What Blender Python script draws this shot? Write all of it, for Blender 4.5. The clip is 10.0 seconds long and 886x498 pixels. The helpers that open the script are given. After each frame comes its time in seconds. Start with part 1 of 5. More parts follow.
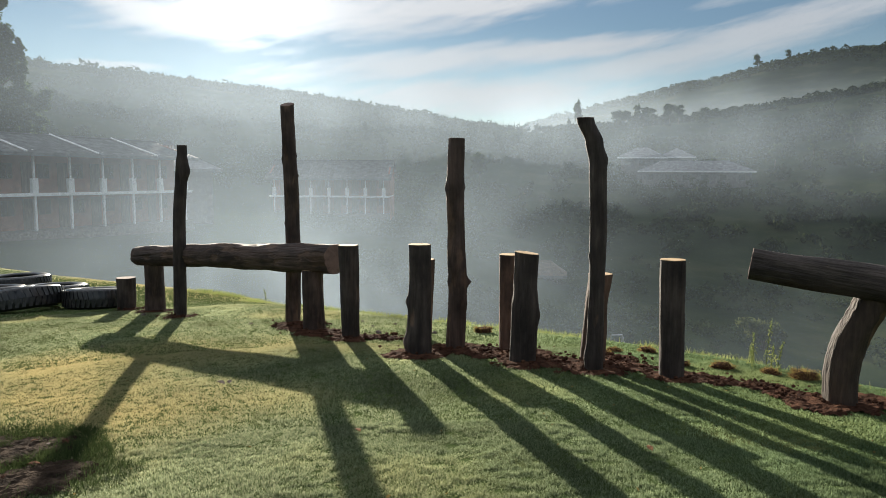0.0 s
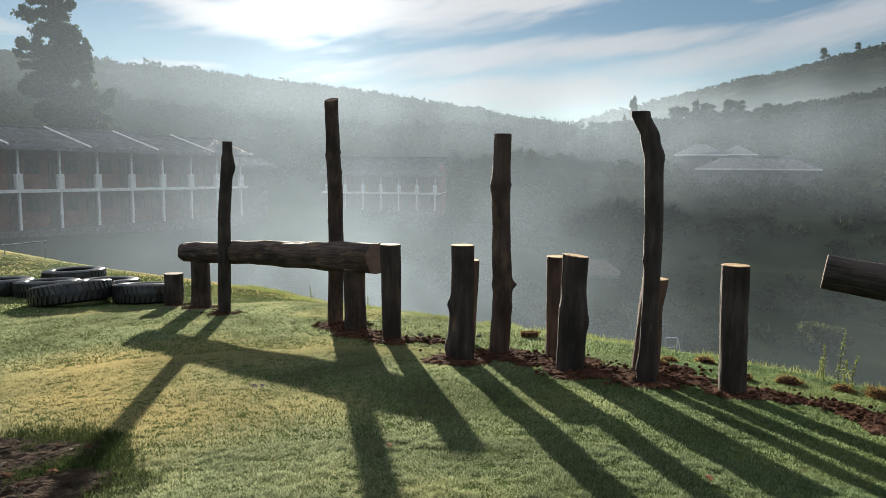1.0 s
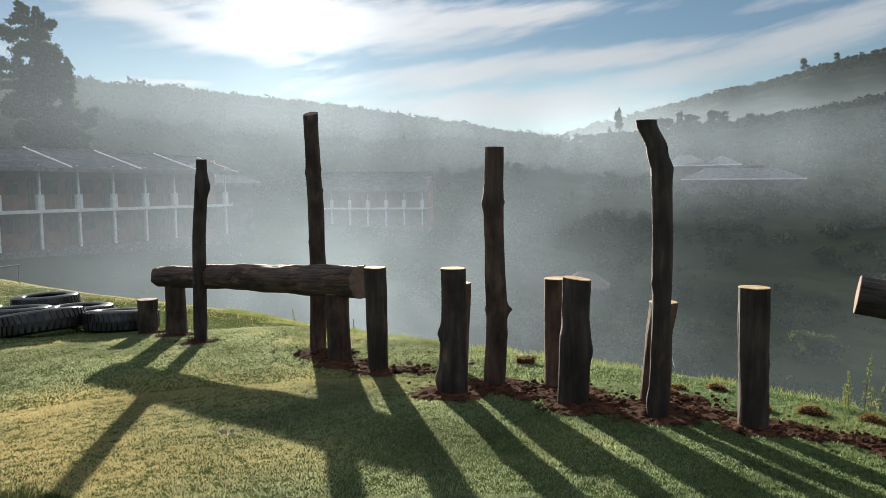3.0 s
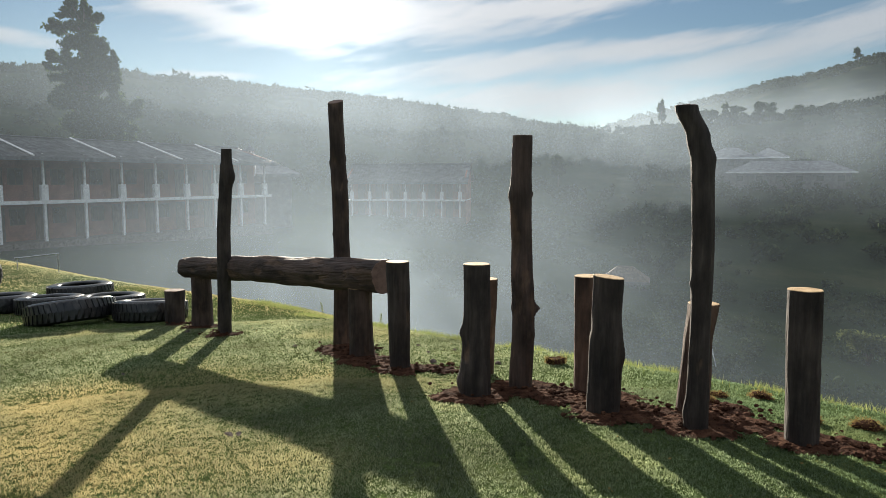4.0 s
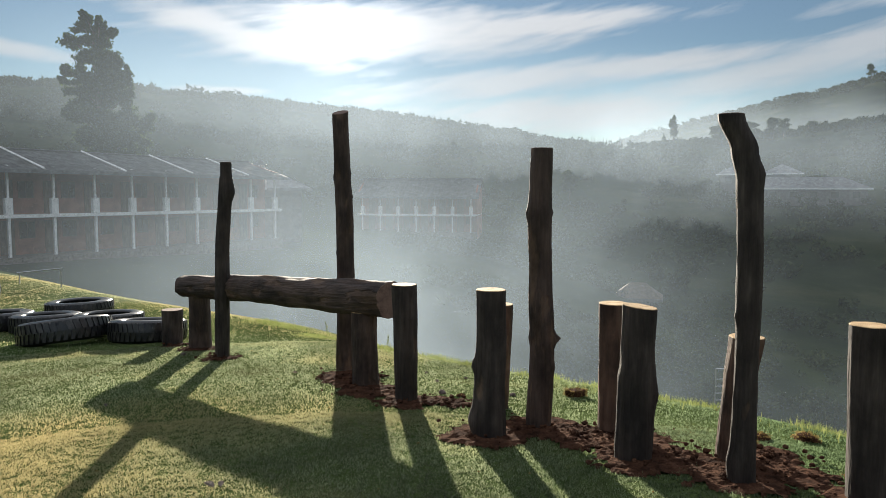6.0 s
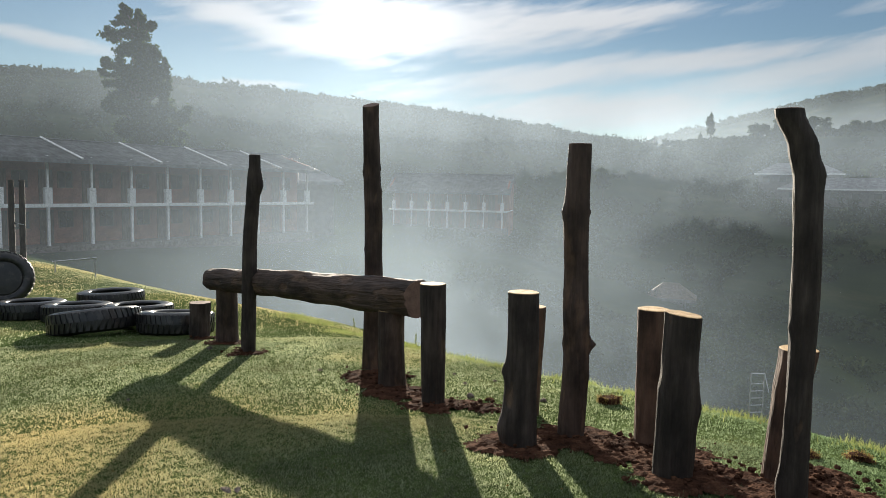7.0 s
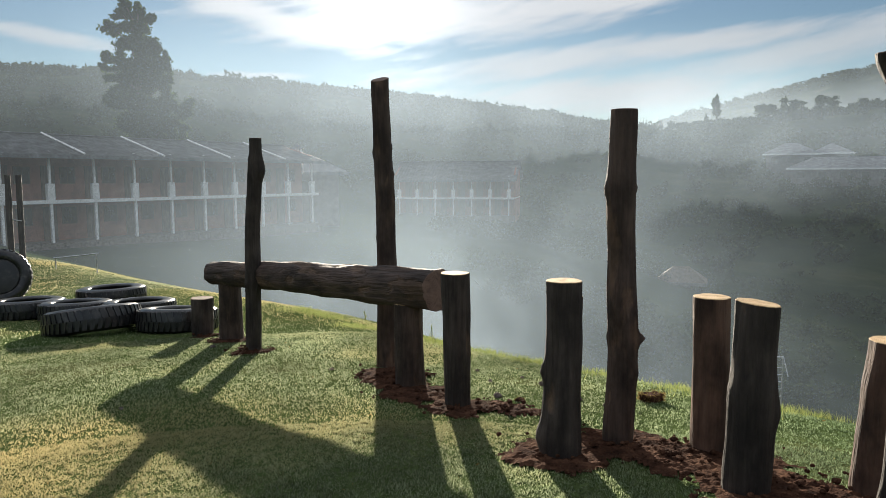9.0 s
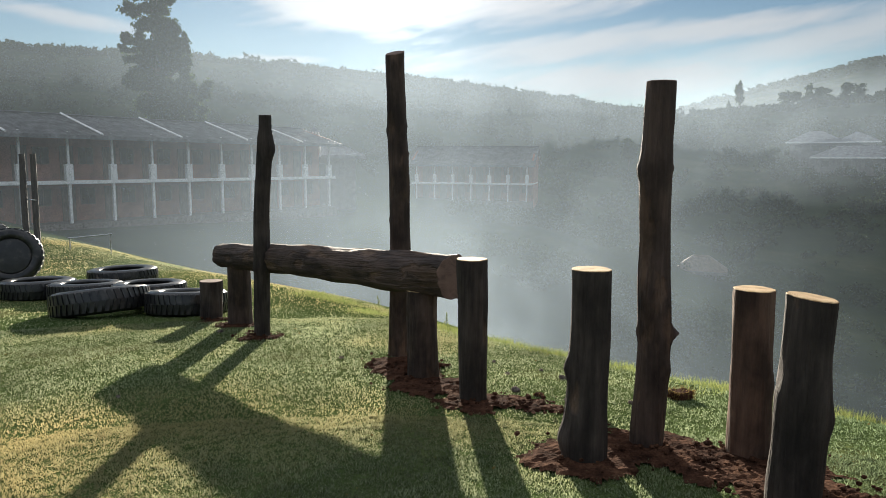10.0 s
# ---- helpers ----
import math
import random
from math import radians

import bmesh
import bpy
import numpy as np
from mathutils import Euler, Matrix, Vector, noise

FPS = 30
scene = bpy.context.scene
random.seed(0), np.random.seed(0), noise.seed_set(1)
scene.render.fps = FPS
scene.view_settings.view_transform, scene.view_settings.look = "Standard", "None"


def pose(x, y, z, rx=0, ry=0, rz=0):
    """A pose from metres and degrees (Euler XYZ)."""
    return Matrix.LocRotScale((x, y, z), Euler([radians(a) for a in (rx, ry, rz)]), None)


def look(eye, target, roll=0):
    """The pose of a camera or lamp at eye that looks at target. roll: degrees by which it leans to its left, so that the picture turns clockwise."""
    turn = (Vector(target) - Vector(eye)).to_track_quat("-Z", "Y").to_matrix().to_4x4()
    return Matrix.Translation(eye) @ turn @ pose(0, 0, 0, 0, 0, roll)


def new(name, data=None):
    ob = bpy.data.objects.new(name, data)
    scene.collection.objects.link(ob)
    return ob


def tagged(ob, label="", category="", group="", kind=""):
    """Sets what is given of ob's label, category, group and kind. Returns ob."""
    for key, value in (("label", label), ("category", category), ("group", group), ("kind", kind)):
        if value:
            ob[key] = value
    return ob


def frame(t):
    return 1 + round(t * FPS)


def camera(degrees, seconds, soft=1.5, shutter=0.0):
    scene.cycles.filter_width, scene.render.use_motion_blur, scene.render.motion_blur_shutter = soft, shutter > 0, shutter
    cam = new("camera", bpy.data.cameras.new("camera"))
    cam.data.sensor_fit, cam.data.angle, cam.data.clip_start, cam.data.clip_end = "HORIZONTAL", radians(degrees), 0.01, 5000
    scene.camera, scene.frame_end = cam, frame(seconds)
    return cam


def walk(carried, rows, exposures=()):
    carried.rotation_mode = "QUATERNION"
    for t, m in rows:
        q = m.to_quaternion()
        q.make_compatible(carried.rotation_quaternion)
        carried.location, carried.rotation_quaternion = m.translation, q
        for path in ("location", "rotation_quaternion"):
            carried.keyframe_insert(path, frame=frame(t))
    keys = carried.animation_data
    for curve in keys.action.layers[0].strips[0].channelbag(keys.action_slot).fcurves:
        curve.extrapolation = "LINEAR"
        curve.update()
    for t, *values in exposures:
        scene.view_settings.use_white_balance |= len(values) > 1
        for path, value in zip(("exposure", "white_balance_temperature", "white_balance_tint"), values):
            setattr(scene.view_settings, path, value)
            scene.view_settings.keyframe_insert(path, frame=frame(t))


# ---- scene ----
cam = camera(65.2, 10.0, soft=0.75)
PATH = [
    (0, (0.113, 0.165, 1.346), (0.082, 2.154, 1.137), 0.4),
    (0.5, (0.146, 0.326, 1.344), (0.077, 2.31, 1.107), 0.4),
    (1, (0.173, 0.455, 1.351), (-0.006, 2.435, 1.132), 0.6),
    (1.5, (0.155, 0.584, 1.358), (-0.052, 2.561, 1.134), 0.0),
    (2, (0.098, 0.712, 1.384), (-0.018, 2.701, 1.21), -0.3),
    (2.5, (0.094, 0.819, 1.38), (-0.013, 2.808, 1.206), -0.4),
    (4, (0.216, 1.265, 1.364), (-0.039, 3.239, 1.163), 0.0),
    (4.5, (0.162, 1.429, 1.359), (-0.04, 3.407, 1.151), -0.3),
    (5, (0.109, 1.542, 1.368), (-0.067, 3.525, 1.175), -0.4),
    (6.5, (0.164, 1.871, 1.379), (-0.187, 3.833, 1.224), 0.8),
    (7, (0.115, 1.975, 1.383), (-0.257, 3.933, 1.21), 1.1),
    (7.5, (-0.013, 2.073, 1.376), (-0.354, 4.036, 1.194), 1.0),
    (8, (-0.098, 2.147, 1.359), (-0.424, 4.11, 1.155), 0.2),
    (8.5, (-0.116, 2.313, 1.309), (-0.465, 4.271, 1.095), 0.2),
    (9, (-0.111, 2.513, 1.31), (-0.499, 4.464, 1.104), -0.2),
    (9.5, (-0.124, 2.643, 1.285), (-0.554, 4.583, 1.066), -0.2),
    (10, (-0.173, 2.839, 1.266), (-0.607, 4.775, 1.018), 0.4),
]
walk(cam, [(t, look(eye, target, roll)) for t, eye, target, roll in PATH])

# ---- light ----
SUN_AZ, SUN_EL = radians(-16.0), radians(11.2)          # azimuth from +y towards +x
SUN_DIR = Vector((math.sin(SUN_AZ) * math.cos(SUN_EL), math.cos(SUN_AZ) * math.cos(SUN_EL), math.sin(SUN_EL)))
GLOW_DIR = Vector((math.sin(radians(-16.6)) * math.cos(SUN_EL), math.cos(radians(-16.6)) * math.cos(SUN_EL), math.sin(SUN_EL)))  # brightest cloud before the sun
scene.view_settings.exposure = 1.6
sun = new("sun", bpy.data.lights.new("sun", "SUN"))
sun.data.energy, sun.data.angle, sun.data.color = 5.0, radians(0.6), (1.0, 0.90, 0.74)
sun.matrix_world = Matrix.Translation((-20, 60, 30)) @ SUN_DIR.to_track_quat("Z", "Y").to_matrix().to_4x4()


def build_world():
    w = bpy.data.worlds.new("sky")
    w.use_nodes = True
    scene.world = w
    nt = w.node_tree
    nt.nodes.clear()
    N, L = nt.nodes.new, nt.links.new
    out, bg = N("ShaderNodeOutputWorld"), N("ShaderNodeBackground")
    sky = N("ShaderNodeTexSky")
    sky.sky_type, sky.sun_disc = "NISHITA", False
    sky.sun_elevation, sky.sun_rotation = SUN_EL, SUN_AZ
    sky.air_density, sky.dust_density, sky.ozone_density = 1.0, 0.0, 2.5
    dim = N("ShaderNodeMix"); dim.data_type, dim.blend_type = "RGBA", "MULTIPLY"
    dim.inputs[0].default_value, dim.inputs[7].default_value = 1.0, (0.0265, 0.0262, 0.0262, 1)
    L(sky.outputs[0], dim.inputs[6])
    tc = N("ShaderNodeTexCoord")
    sep = N("ShaderNodeSeparateXYZ"); L(tc.outputs["Generated"], sep.inputs[0])
    # clouds lie on a flat sheet overhead, so the direction is divided by its height
    zz = N("ShaderNodeMath"); zz.operation = "MAXIMUM"; zz.inputs[1].default_value = 0.0; L(sep.outputs[2], zz.inputs[0])
    za = N("ShaderNodeMath"); za.operation = "ADD"; za.inputs[1].default_value = 0.09; L(zz.outputs[0], za.inputs[0])
    div = N("ShaderNodeVectorMath"); div.operation = "DIVIDE"
    L(tc.outputs["Generated"], div.inputs[0]); L(za.outputs[0], div.inputs[1])
    mp = N("ShaderNodeMapping"); mp.inputs["Rotation"].default_value = (0, 0, radians(CLOUD_TURN))
    mp.inputs["Scale"].default_value = CLOUD_SCALE; mp.inputs["Location"].default_value = CLOUD_SHIFT
    L(div.outputs[0], mp.inputs[0])
    n1 = N("ShaderNodeTexNoise"); n1.inputs["Scale"].default_value = 1.35; n1.inputs["Detail"].default_value = 12; n1.inputs["Roughness"].default_value = 0.61; n1.inputs["Distortion"].default_value = 0.35
    L(mp.outputs[0], n1.inputs[0])
    r1 = N("ShaderNodeMapRange"); r1.inputs[1].default_value, r1.inputs[2].default_value = 0.41, 0.53
    L(n1.outputs[0], r1.inputs[0])
    n2 = N("ShaderNodeTexNoise"); n2.inputs["Scale"].default_value = 5.5; n2.inputs["Detail"].default_value = 7; n2.inputs["Roughness"].default_value = 0.62
    L(mp.outputs[0], n2.inputs[0])
    r2 = N("ShaderNodeMapRange"); r2.inputs[1].default_value, r2.inputs[2].default_value, r2.inputs[3].default_value = 0.3, 0.68, 0.30
    L(n2.outputs[0], r2.inputs[0])
    mk = N("ShaderNodeMath"); mk.operation = "MULTIPLY"; L(r1.outputs[0], mk.inputs[0]); L(r2.outputs[0], mk.inputs[1])

    def calc(op, a, b=None, c=None):
        m = N("ShaderNodeMath"); m.operation = op
        for k, v in enumerate((a, b, c)):
            if isinstance(v, (int, float)):
                m.inputs[k].default_value = v
            elif v is not None:
                L(v, m.inputs[k])
        return m.outputs[0]

    def span(v, a, b, u=0.0, w=1.0):
        m = N("ShaderNodeMapRange"); m.interpolation_type = "SMOOTHSTEP"
        m.inputs[1].default_value, m.inputs[2].default_value, m.inputs[3].default_value, m.inputs[4].default_value = a, b, u, w
        L(v, m.inputs[0])
        return m.outputs[0]

    # the streaks of high cloud over the valley, by azimuth and elevation in degrees
    az = calc("MULTIPLY", calc("ARCTAN2", sep.outputs[0], sep.outputs[1]), 57.2958)
    el = calc("MULTIPLY", calc("ARCSINE", sep.outputs[2]), 57.2958)
    flat = N("ShaderNodeCombineXYZ"); L(calc("MULTIPLY_ADD", el, -0.9, az), flat.inputs[0]); L(calc("MULTIPLY_ADD", az, -0.16, el), flat.inputs[1])
    grain = []
    for sx, sy, detail, gain in ((0.085, 0.42, 9, 3.2), (0.32, 1.5, 8, 1.3)):
        m = N("ShaderNodeMapping"); m.inputs["Scale"].default_value = (sx, sy, 1); L(flat.outputs[0], m.inputs[0])
        t = N("ShaderNodeTexNoise"); t.inputs["Scale"].default_value, t.inputs["Detail"].default_value, t.inputs["Roughness"].default_value, t.inputs["Distortion"].default_value = 1.0, detail, 0.6, 0.5
        L(m.outputs[0], t.inputs[0])
        grain.append(calc("MULTIPLY", calc("SUBTRACT", t.outputs[0], 0.5), gain))
    ragged = calc("ADD", *grain)
    streaks = 0.05
    for a0, e0, wide, thick, slope, dense in CLOUDS:
        u = calc("MULTIPLY", calc("SUBTRACT", az, a0), 1.0 / wide)
        v = calc("MULTIPLY", calc("SUBTRACT", calc("SUBTRACT", el, e0), calc("MULTIPLY", calc("SUBTRACT", az, a0), slope)), 1.0 / thick)
        d = calc("SQRT", calc("ADD", calc("MULTIPLY", u, u), calc("MULTIPLY", v, v)))
        streaks = calc("MAXIMUM", streaks, calc("MULTIPLY", span(calc("SUBTRACT", calc("SUBTRACT", 1.0, d), calc("MULTIPLY", ragged, -0.62)), -0.35, 0.75), dense))
    ahead = calc("MULTIPLY", span(calc("ABSOLUTE", az), 44, 60, 1, 0), span(el, 15, 21, 1, 0))
    cover = N("ShaderNodeMix"); cover.data_type = "FLOAT"
    L(ahead, cover.inputs[0]); L(mk.outputs[0], cover.inputs[2]); L(streaks, cover.inputs[3])
    # the sun stands behind thin cloud: light is scattered forward round it
    dot = N("ShaderNodeVectorMath"); dot.operation = "DOT_PRODUCT"; dot.inputs[1].default_value = GLOW_DIR
    L(tc.outputs["Generated"], dot.inputs[0])
    cl = N("ShaderNodeMath"); cl.operation = "MAXIMUM"; cl.inputs[1].default_value = 0.0; L(dot.outputs["Value"], cl.inputs[0])
    halo = None
    for power, gain in ((14.0, 0.011), (90.0, 0.042), (420.0, 0.13)):
        pw = N("ShaderNodeMath"); pw.operation = "POWER"; pw.inputs[1].default_value = power; L(cl.outputs[0], pw.inputs[0])
        mu = N("ShaderNodeMath"); mu.operation = "MULTIPLY"; mu.inputs[1].default_value = gain; L(pw.outputs[0], mu.inputs[0])
        if halo:
            ad = N("ShaderNodeMath"); ad.operation = "ADD"; L(halo.outputs[0], ad.inputs[0]); L(mu.outputs[0], ad.inputs[1]); halo = ad
        else:
            halo = mu
    gl = N("ShaderNodeMath"); gl.operation = "ADD"; gl.inputs[1].default_value = 0.108; L(halo.outputs[0], gl.inputs[0])
    # cloud grows brighter towards the zenith, as an overcast sky does
    zb = N("ShaderNodeMath"); zb.operation = "MULTIPLY_ADD"; zb.inputs[1].default_value, zb.inputs[2].default_value = 5.0, 0.90; L(zz.outputs[0], zb.inputs[0])
    gz = N("ShaderNodeMath"); gz.operation = "MULTIPLY"; L(gl.outputs[0], gz.inputs[0]); L(zb.outputs[0], gz.inputs[1])
    tint = N("ShaderNodeMix"); tint.data_type, tint.blend_type = "RGBA", "MULTIPLY"; tint.inputs[0].default_value = 1.0
    tint.inputs[7].default_value = (0.97, 1.0, 1.04, 1)
    L(gz.outputs[0], tint.inputs[6])
    mix = N("ShaderNodeMix"); mix.data_type = "RGBA"
    L(cover.outputs[0], mix.inputs[0]); L(dim.outputs[2], mix.inputs[6]); L(tint.outputs[2], mix.inputs[7])
    # thin veil near the sun where the sky is clear
    veil = N("ShaderNodeMix"); veil.data_type, veil.blend_type = "RGBA", "ADD"; veil.inputs[0].default_value = 0.22
    L(mix.outputs[2], veil.inputs[6]); L(halo.outputs[0], veil.inputs[7])
    L(veil.outputs[2], bg.inputs[0]); bg.inputs[1].default_value = 1.0
    L(bg.outputs[0], out.inputs[0])


# azimuth, elevation, half width, half thickness, slope, density
CLOUDS = [(-14, 12.6, 17, 2.4, 0.0, 1.0), (-25, 12.3, 11, 1.5, -0.22, 1.0), (-4, 8.9, 12, 1.3, 0.09, 0.85), (9, 10.0, 13, 0.9, 0.06, 0.85), (-1, 13.2, 13, 1.0, 0.06, 0.95),
          (3, 6.4, 14, 1.6, 0.02, 0.92), (19, 9.6, 15, 1.4, 0.2, 0.75), (27, 13.6, 10, 0.7, 0.1, 0.5), (-25.5, 7.9, 4, 0.35, 0.0, 0.7), (-41, 10.0, 6, 0.6, -0.1, 0.75)]
CLOUD_TURN, CLOUD_SCALE, CLOUD_SHIFT = 12.0, (0.42, 0.75, 1.0), (1.7, 0.6, 0.0)
build_world()


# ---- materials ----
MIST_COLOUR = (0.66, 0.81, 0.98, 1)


def material(name, rough=0.8, metal=0.0, spec=0.3):
    m = bpy.data.materials.new(name)
    m.use_nodes = True
    nt = m.node_tree
    b = nt.nodes["Principled BSDF"]
    b.inputs["Roughness"].default_value, b.inputs["Metallic"].default_value = rough, metal
    b.inputs["Specular IOR Level"].default_value = spec
    return m, nt, b


def ramp(nt, stops):
    r = nt.nodes.new("ShaderNodeValToRGB")
    e = r.color_ramp.elements
    while len(e) < len(stops):
        e.new(0.5)
    for k, (p, c) in zip(e, stops):
        k.position, k.color = p, (*c, 1)
    return r


def noise_mat(name, stops, scale=5.0, stretch=(1, 1, 1), detail=6, rough=0.85, metal=0.0, spec=0.3, fine=60.0, bump=0.3, dist=0.01, coords="Object", contrast=(0.3, 0.7), vary=0.0):
    """Two scales of noise: broad colour, fine grain with relief."""
    m, nt, b = material(name, rough, metal, spec)
    N, L = nt.nodes.new, nt.links.new
    tc, mp = N("ShaderNodeTexCoord"), N("ShaderNodeMapping")
    mp.inputs["Scale"].default_value = stretch
    L(tc.outputs[coords], mp.inputs[0])
    n = N("ShaderNodeTexNoise"); n.inputs["Scale"].default_value, n.inputs["Detail"].default_value, n.inputs["Roughness"].default_value = scale, detail, 0.6
    L(mp.outputs[0], n.inputs[0])
    mr = N("ShaderNodeMapRange"); mr.inputs[1].default_value, mr.inputs[2].default_value = contrast
    L(n.outputs[0], mr.inputs[0])
    r = ramp(nt, stops); L(mr.outputs[0], r.inputs[0])
    f = N("ShaderNodeTexNoise"); f.inputs["Scale"].default_value, f.inputs["Detail"].default_value = fine, 4
    L(mp.outputs[0], f.inputs[0])
    fr = N("ShaderNodeMapRange"); fr.inputs[1].default_value, fr.inputs[2].default_value, fr.inputs[3].default_value, fr.inputs[4].default_value = 0.3, 0.7, 0.68, 1.25
    L(f.outputs[0], fr.inputs[0])
    mx = N("ShaderNodeMix"); mx.data_type, mx.blend_type = "RGBA", "MULTIPLY"; mx.inputs[0].default_value = 1.0
    L(r.outputs[0], mx.inputs[6]); L(fr.outputs[0], mx.inputs[7])
    col = mx.outputs[2]
    if vary:
        oi = N("ShaderNodeObjectInfo")
        vr = N("ShaderNodeMapRange"); vr.inputs[3].default_value, vr.inputs[4].default_value = 1 - vary, 1 + vary
        L(oi.outputs["Random"], vr.inputs[0])
        m2 = N("ShaderNodeMix"); m2.data_type, m2.blend_type = "RGBA", "MULTIPLY"; m2.inputs[0].default_value = 1.0
        L(col, m2.inputs[6]); L(vr.outputs[0], m2.inputs[7])
        col = m2.outputs[2]
    L(col, b.inputs["Base Color"])
    if bump:
        bp = N("ShaderNodeBump"); bp.inputs["Strength"].default_value, bp.inputs["Distance"].default_value = bump, dist
        L(f.outputs[0], bp.inputs["Height"]); L(bp.outputs[0], b.inputs["Normal"])
    return m


def leaf_mat(name, a, b_, trans=0.5, straw=None):
    """Leaves and blades: part of the light goes through them."""
    m = bpy.data.materials.new(name)
    m.use_nodes = True
    nt = m.node_tree
    nt.nodes.clear()
    N, L = nt.nodes.new, nt.links.new
    out, mix, d, t = N("ShaderNodeOutputMaterial"), N("ShaderNodeMixShader"), N("ShaderNodeBsdfDiffuse"), N("ShaderNodeBsdfTranslucent")
    g = N("ShaderNodeNewGeometry")
    r = ramp(nt, [(0.0, a), (1.0, b_)])
    L(g.outputs["Random Per Island"], r.inputs[0])
    tc, n = N("ShaderNodeTexCoord"), N("ShaderNodeTexNoise")
    n.inputs["Scale"].default_value, n.inputs["Detail"].default_value = 1.1, 5
    L(tc.outputs["Object"], n.inputs[0])
    mr = N("ShaderNodeMapRange"); mr.inputs[1].default_value, mr.inputs[2].default_value, mr.inputs[3].default_value, mr.inputs[4].default_value = 0.3, 0.7, 0.6, 1.35
    L(n.outputs[0], mr.inputs[0])
    mx = N("ShaderNodeMix"); mx.data_type, mx.blend_type = "RGBA", "MULTIPLY"; mx.inputs[0].default_value = 1.0
    L(r.outputs[0], mx.inputs[6]); L(mr.outputs[0], mx.inputs[7])
    col = mx.outputs[2]
    if straw:
        s = N("ShaderNodeTexNoise"); s.inputs["Scale"].default_value, s.inputs["Detail"].default_value = 0.55, 6; L(tc.outputs["Object"], s.inputs[0])
        dv = N("ShaderNodeVectorMath"); dv.operation = "DISTANCE"; dv.inputs[1].default_value = (-2.7, 5.3, -0.3); L(tc.outputs["Object"], dv.inputs[0])
        dm = N("ShaderNodeMapRange"); dm.inputs[1].default_value, dm.inputs[2].default_value, dm.inputs[3].default_value, dm.inputs[4].default_value = 0.2, 2.8, 0.19, 0.0; L(dv.outputs["Value"], dm.inputs[0])
        sx = N("ShaderNodeSeparateXYZ"); L(tc.outputs["Object"], sx.inputs[0])
        bd = N("ShaderNodeMapRange"); bd.inputs[1].default_value, bd.inputs[2].default_value, bd.inputs[4].default_value = 9.0, 13.5, 0.17; L(sx.outputs[1], bd.inputs[0])
        sb = N("ShaderNodeMath"); sb.operation = "ADD"; L(s.outputs[0], sb.inputs[0]); L(bd.outputs[0], sb.inputs[1])
        sa = N("ShaderNodeMath"); sa.operation = "ADD"; L(sb.outputs[0], sa.inputs[0]); L(dm.outputs[0], sa.inputs[1])
        sr = N("ShaderNodeMapRange"); sr.inputs[1].default_value, sr.inputs[2].default_value, sr.inputs[4].default_value = 0.5, 0.8, 0.9; L(sa.outputs[0], sr.inputs[0])
        sm = N("ShaderNodeMix"); sm.data_type = "RGBA"; L(sr.outputs[0], sm.inputs[0]); L(col, sm.inputs[6]); sm.inputs[7].default_value = (*straw, 1)
        # greener towards +x; the dimmer light there is put into the blade colour
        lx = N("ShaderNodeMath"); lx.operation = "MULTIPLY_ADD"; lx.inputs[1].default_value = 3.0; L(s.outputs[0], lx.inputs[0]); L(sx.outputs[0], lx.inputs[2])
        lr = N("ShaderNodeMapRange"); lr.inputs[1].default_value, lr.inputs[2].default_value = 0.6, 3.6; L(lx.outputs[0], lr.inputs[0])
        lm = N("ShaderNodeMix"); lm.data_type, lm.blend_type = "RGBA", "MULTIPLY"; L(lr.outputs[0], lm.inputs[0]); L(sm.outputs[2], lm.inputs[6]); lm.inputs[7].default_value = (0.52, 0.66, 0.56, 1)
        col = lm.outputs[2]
    L(col, d.inputs[0]); L(col, t.inputs[0])
    mix.inputs[0].default_value = trans
    L(d.outputs[0], mix.inputs[1]); L(t.outputs[0], mix.inputs[2]); L(mix.outputs[0], out.inputs[0])
    return m


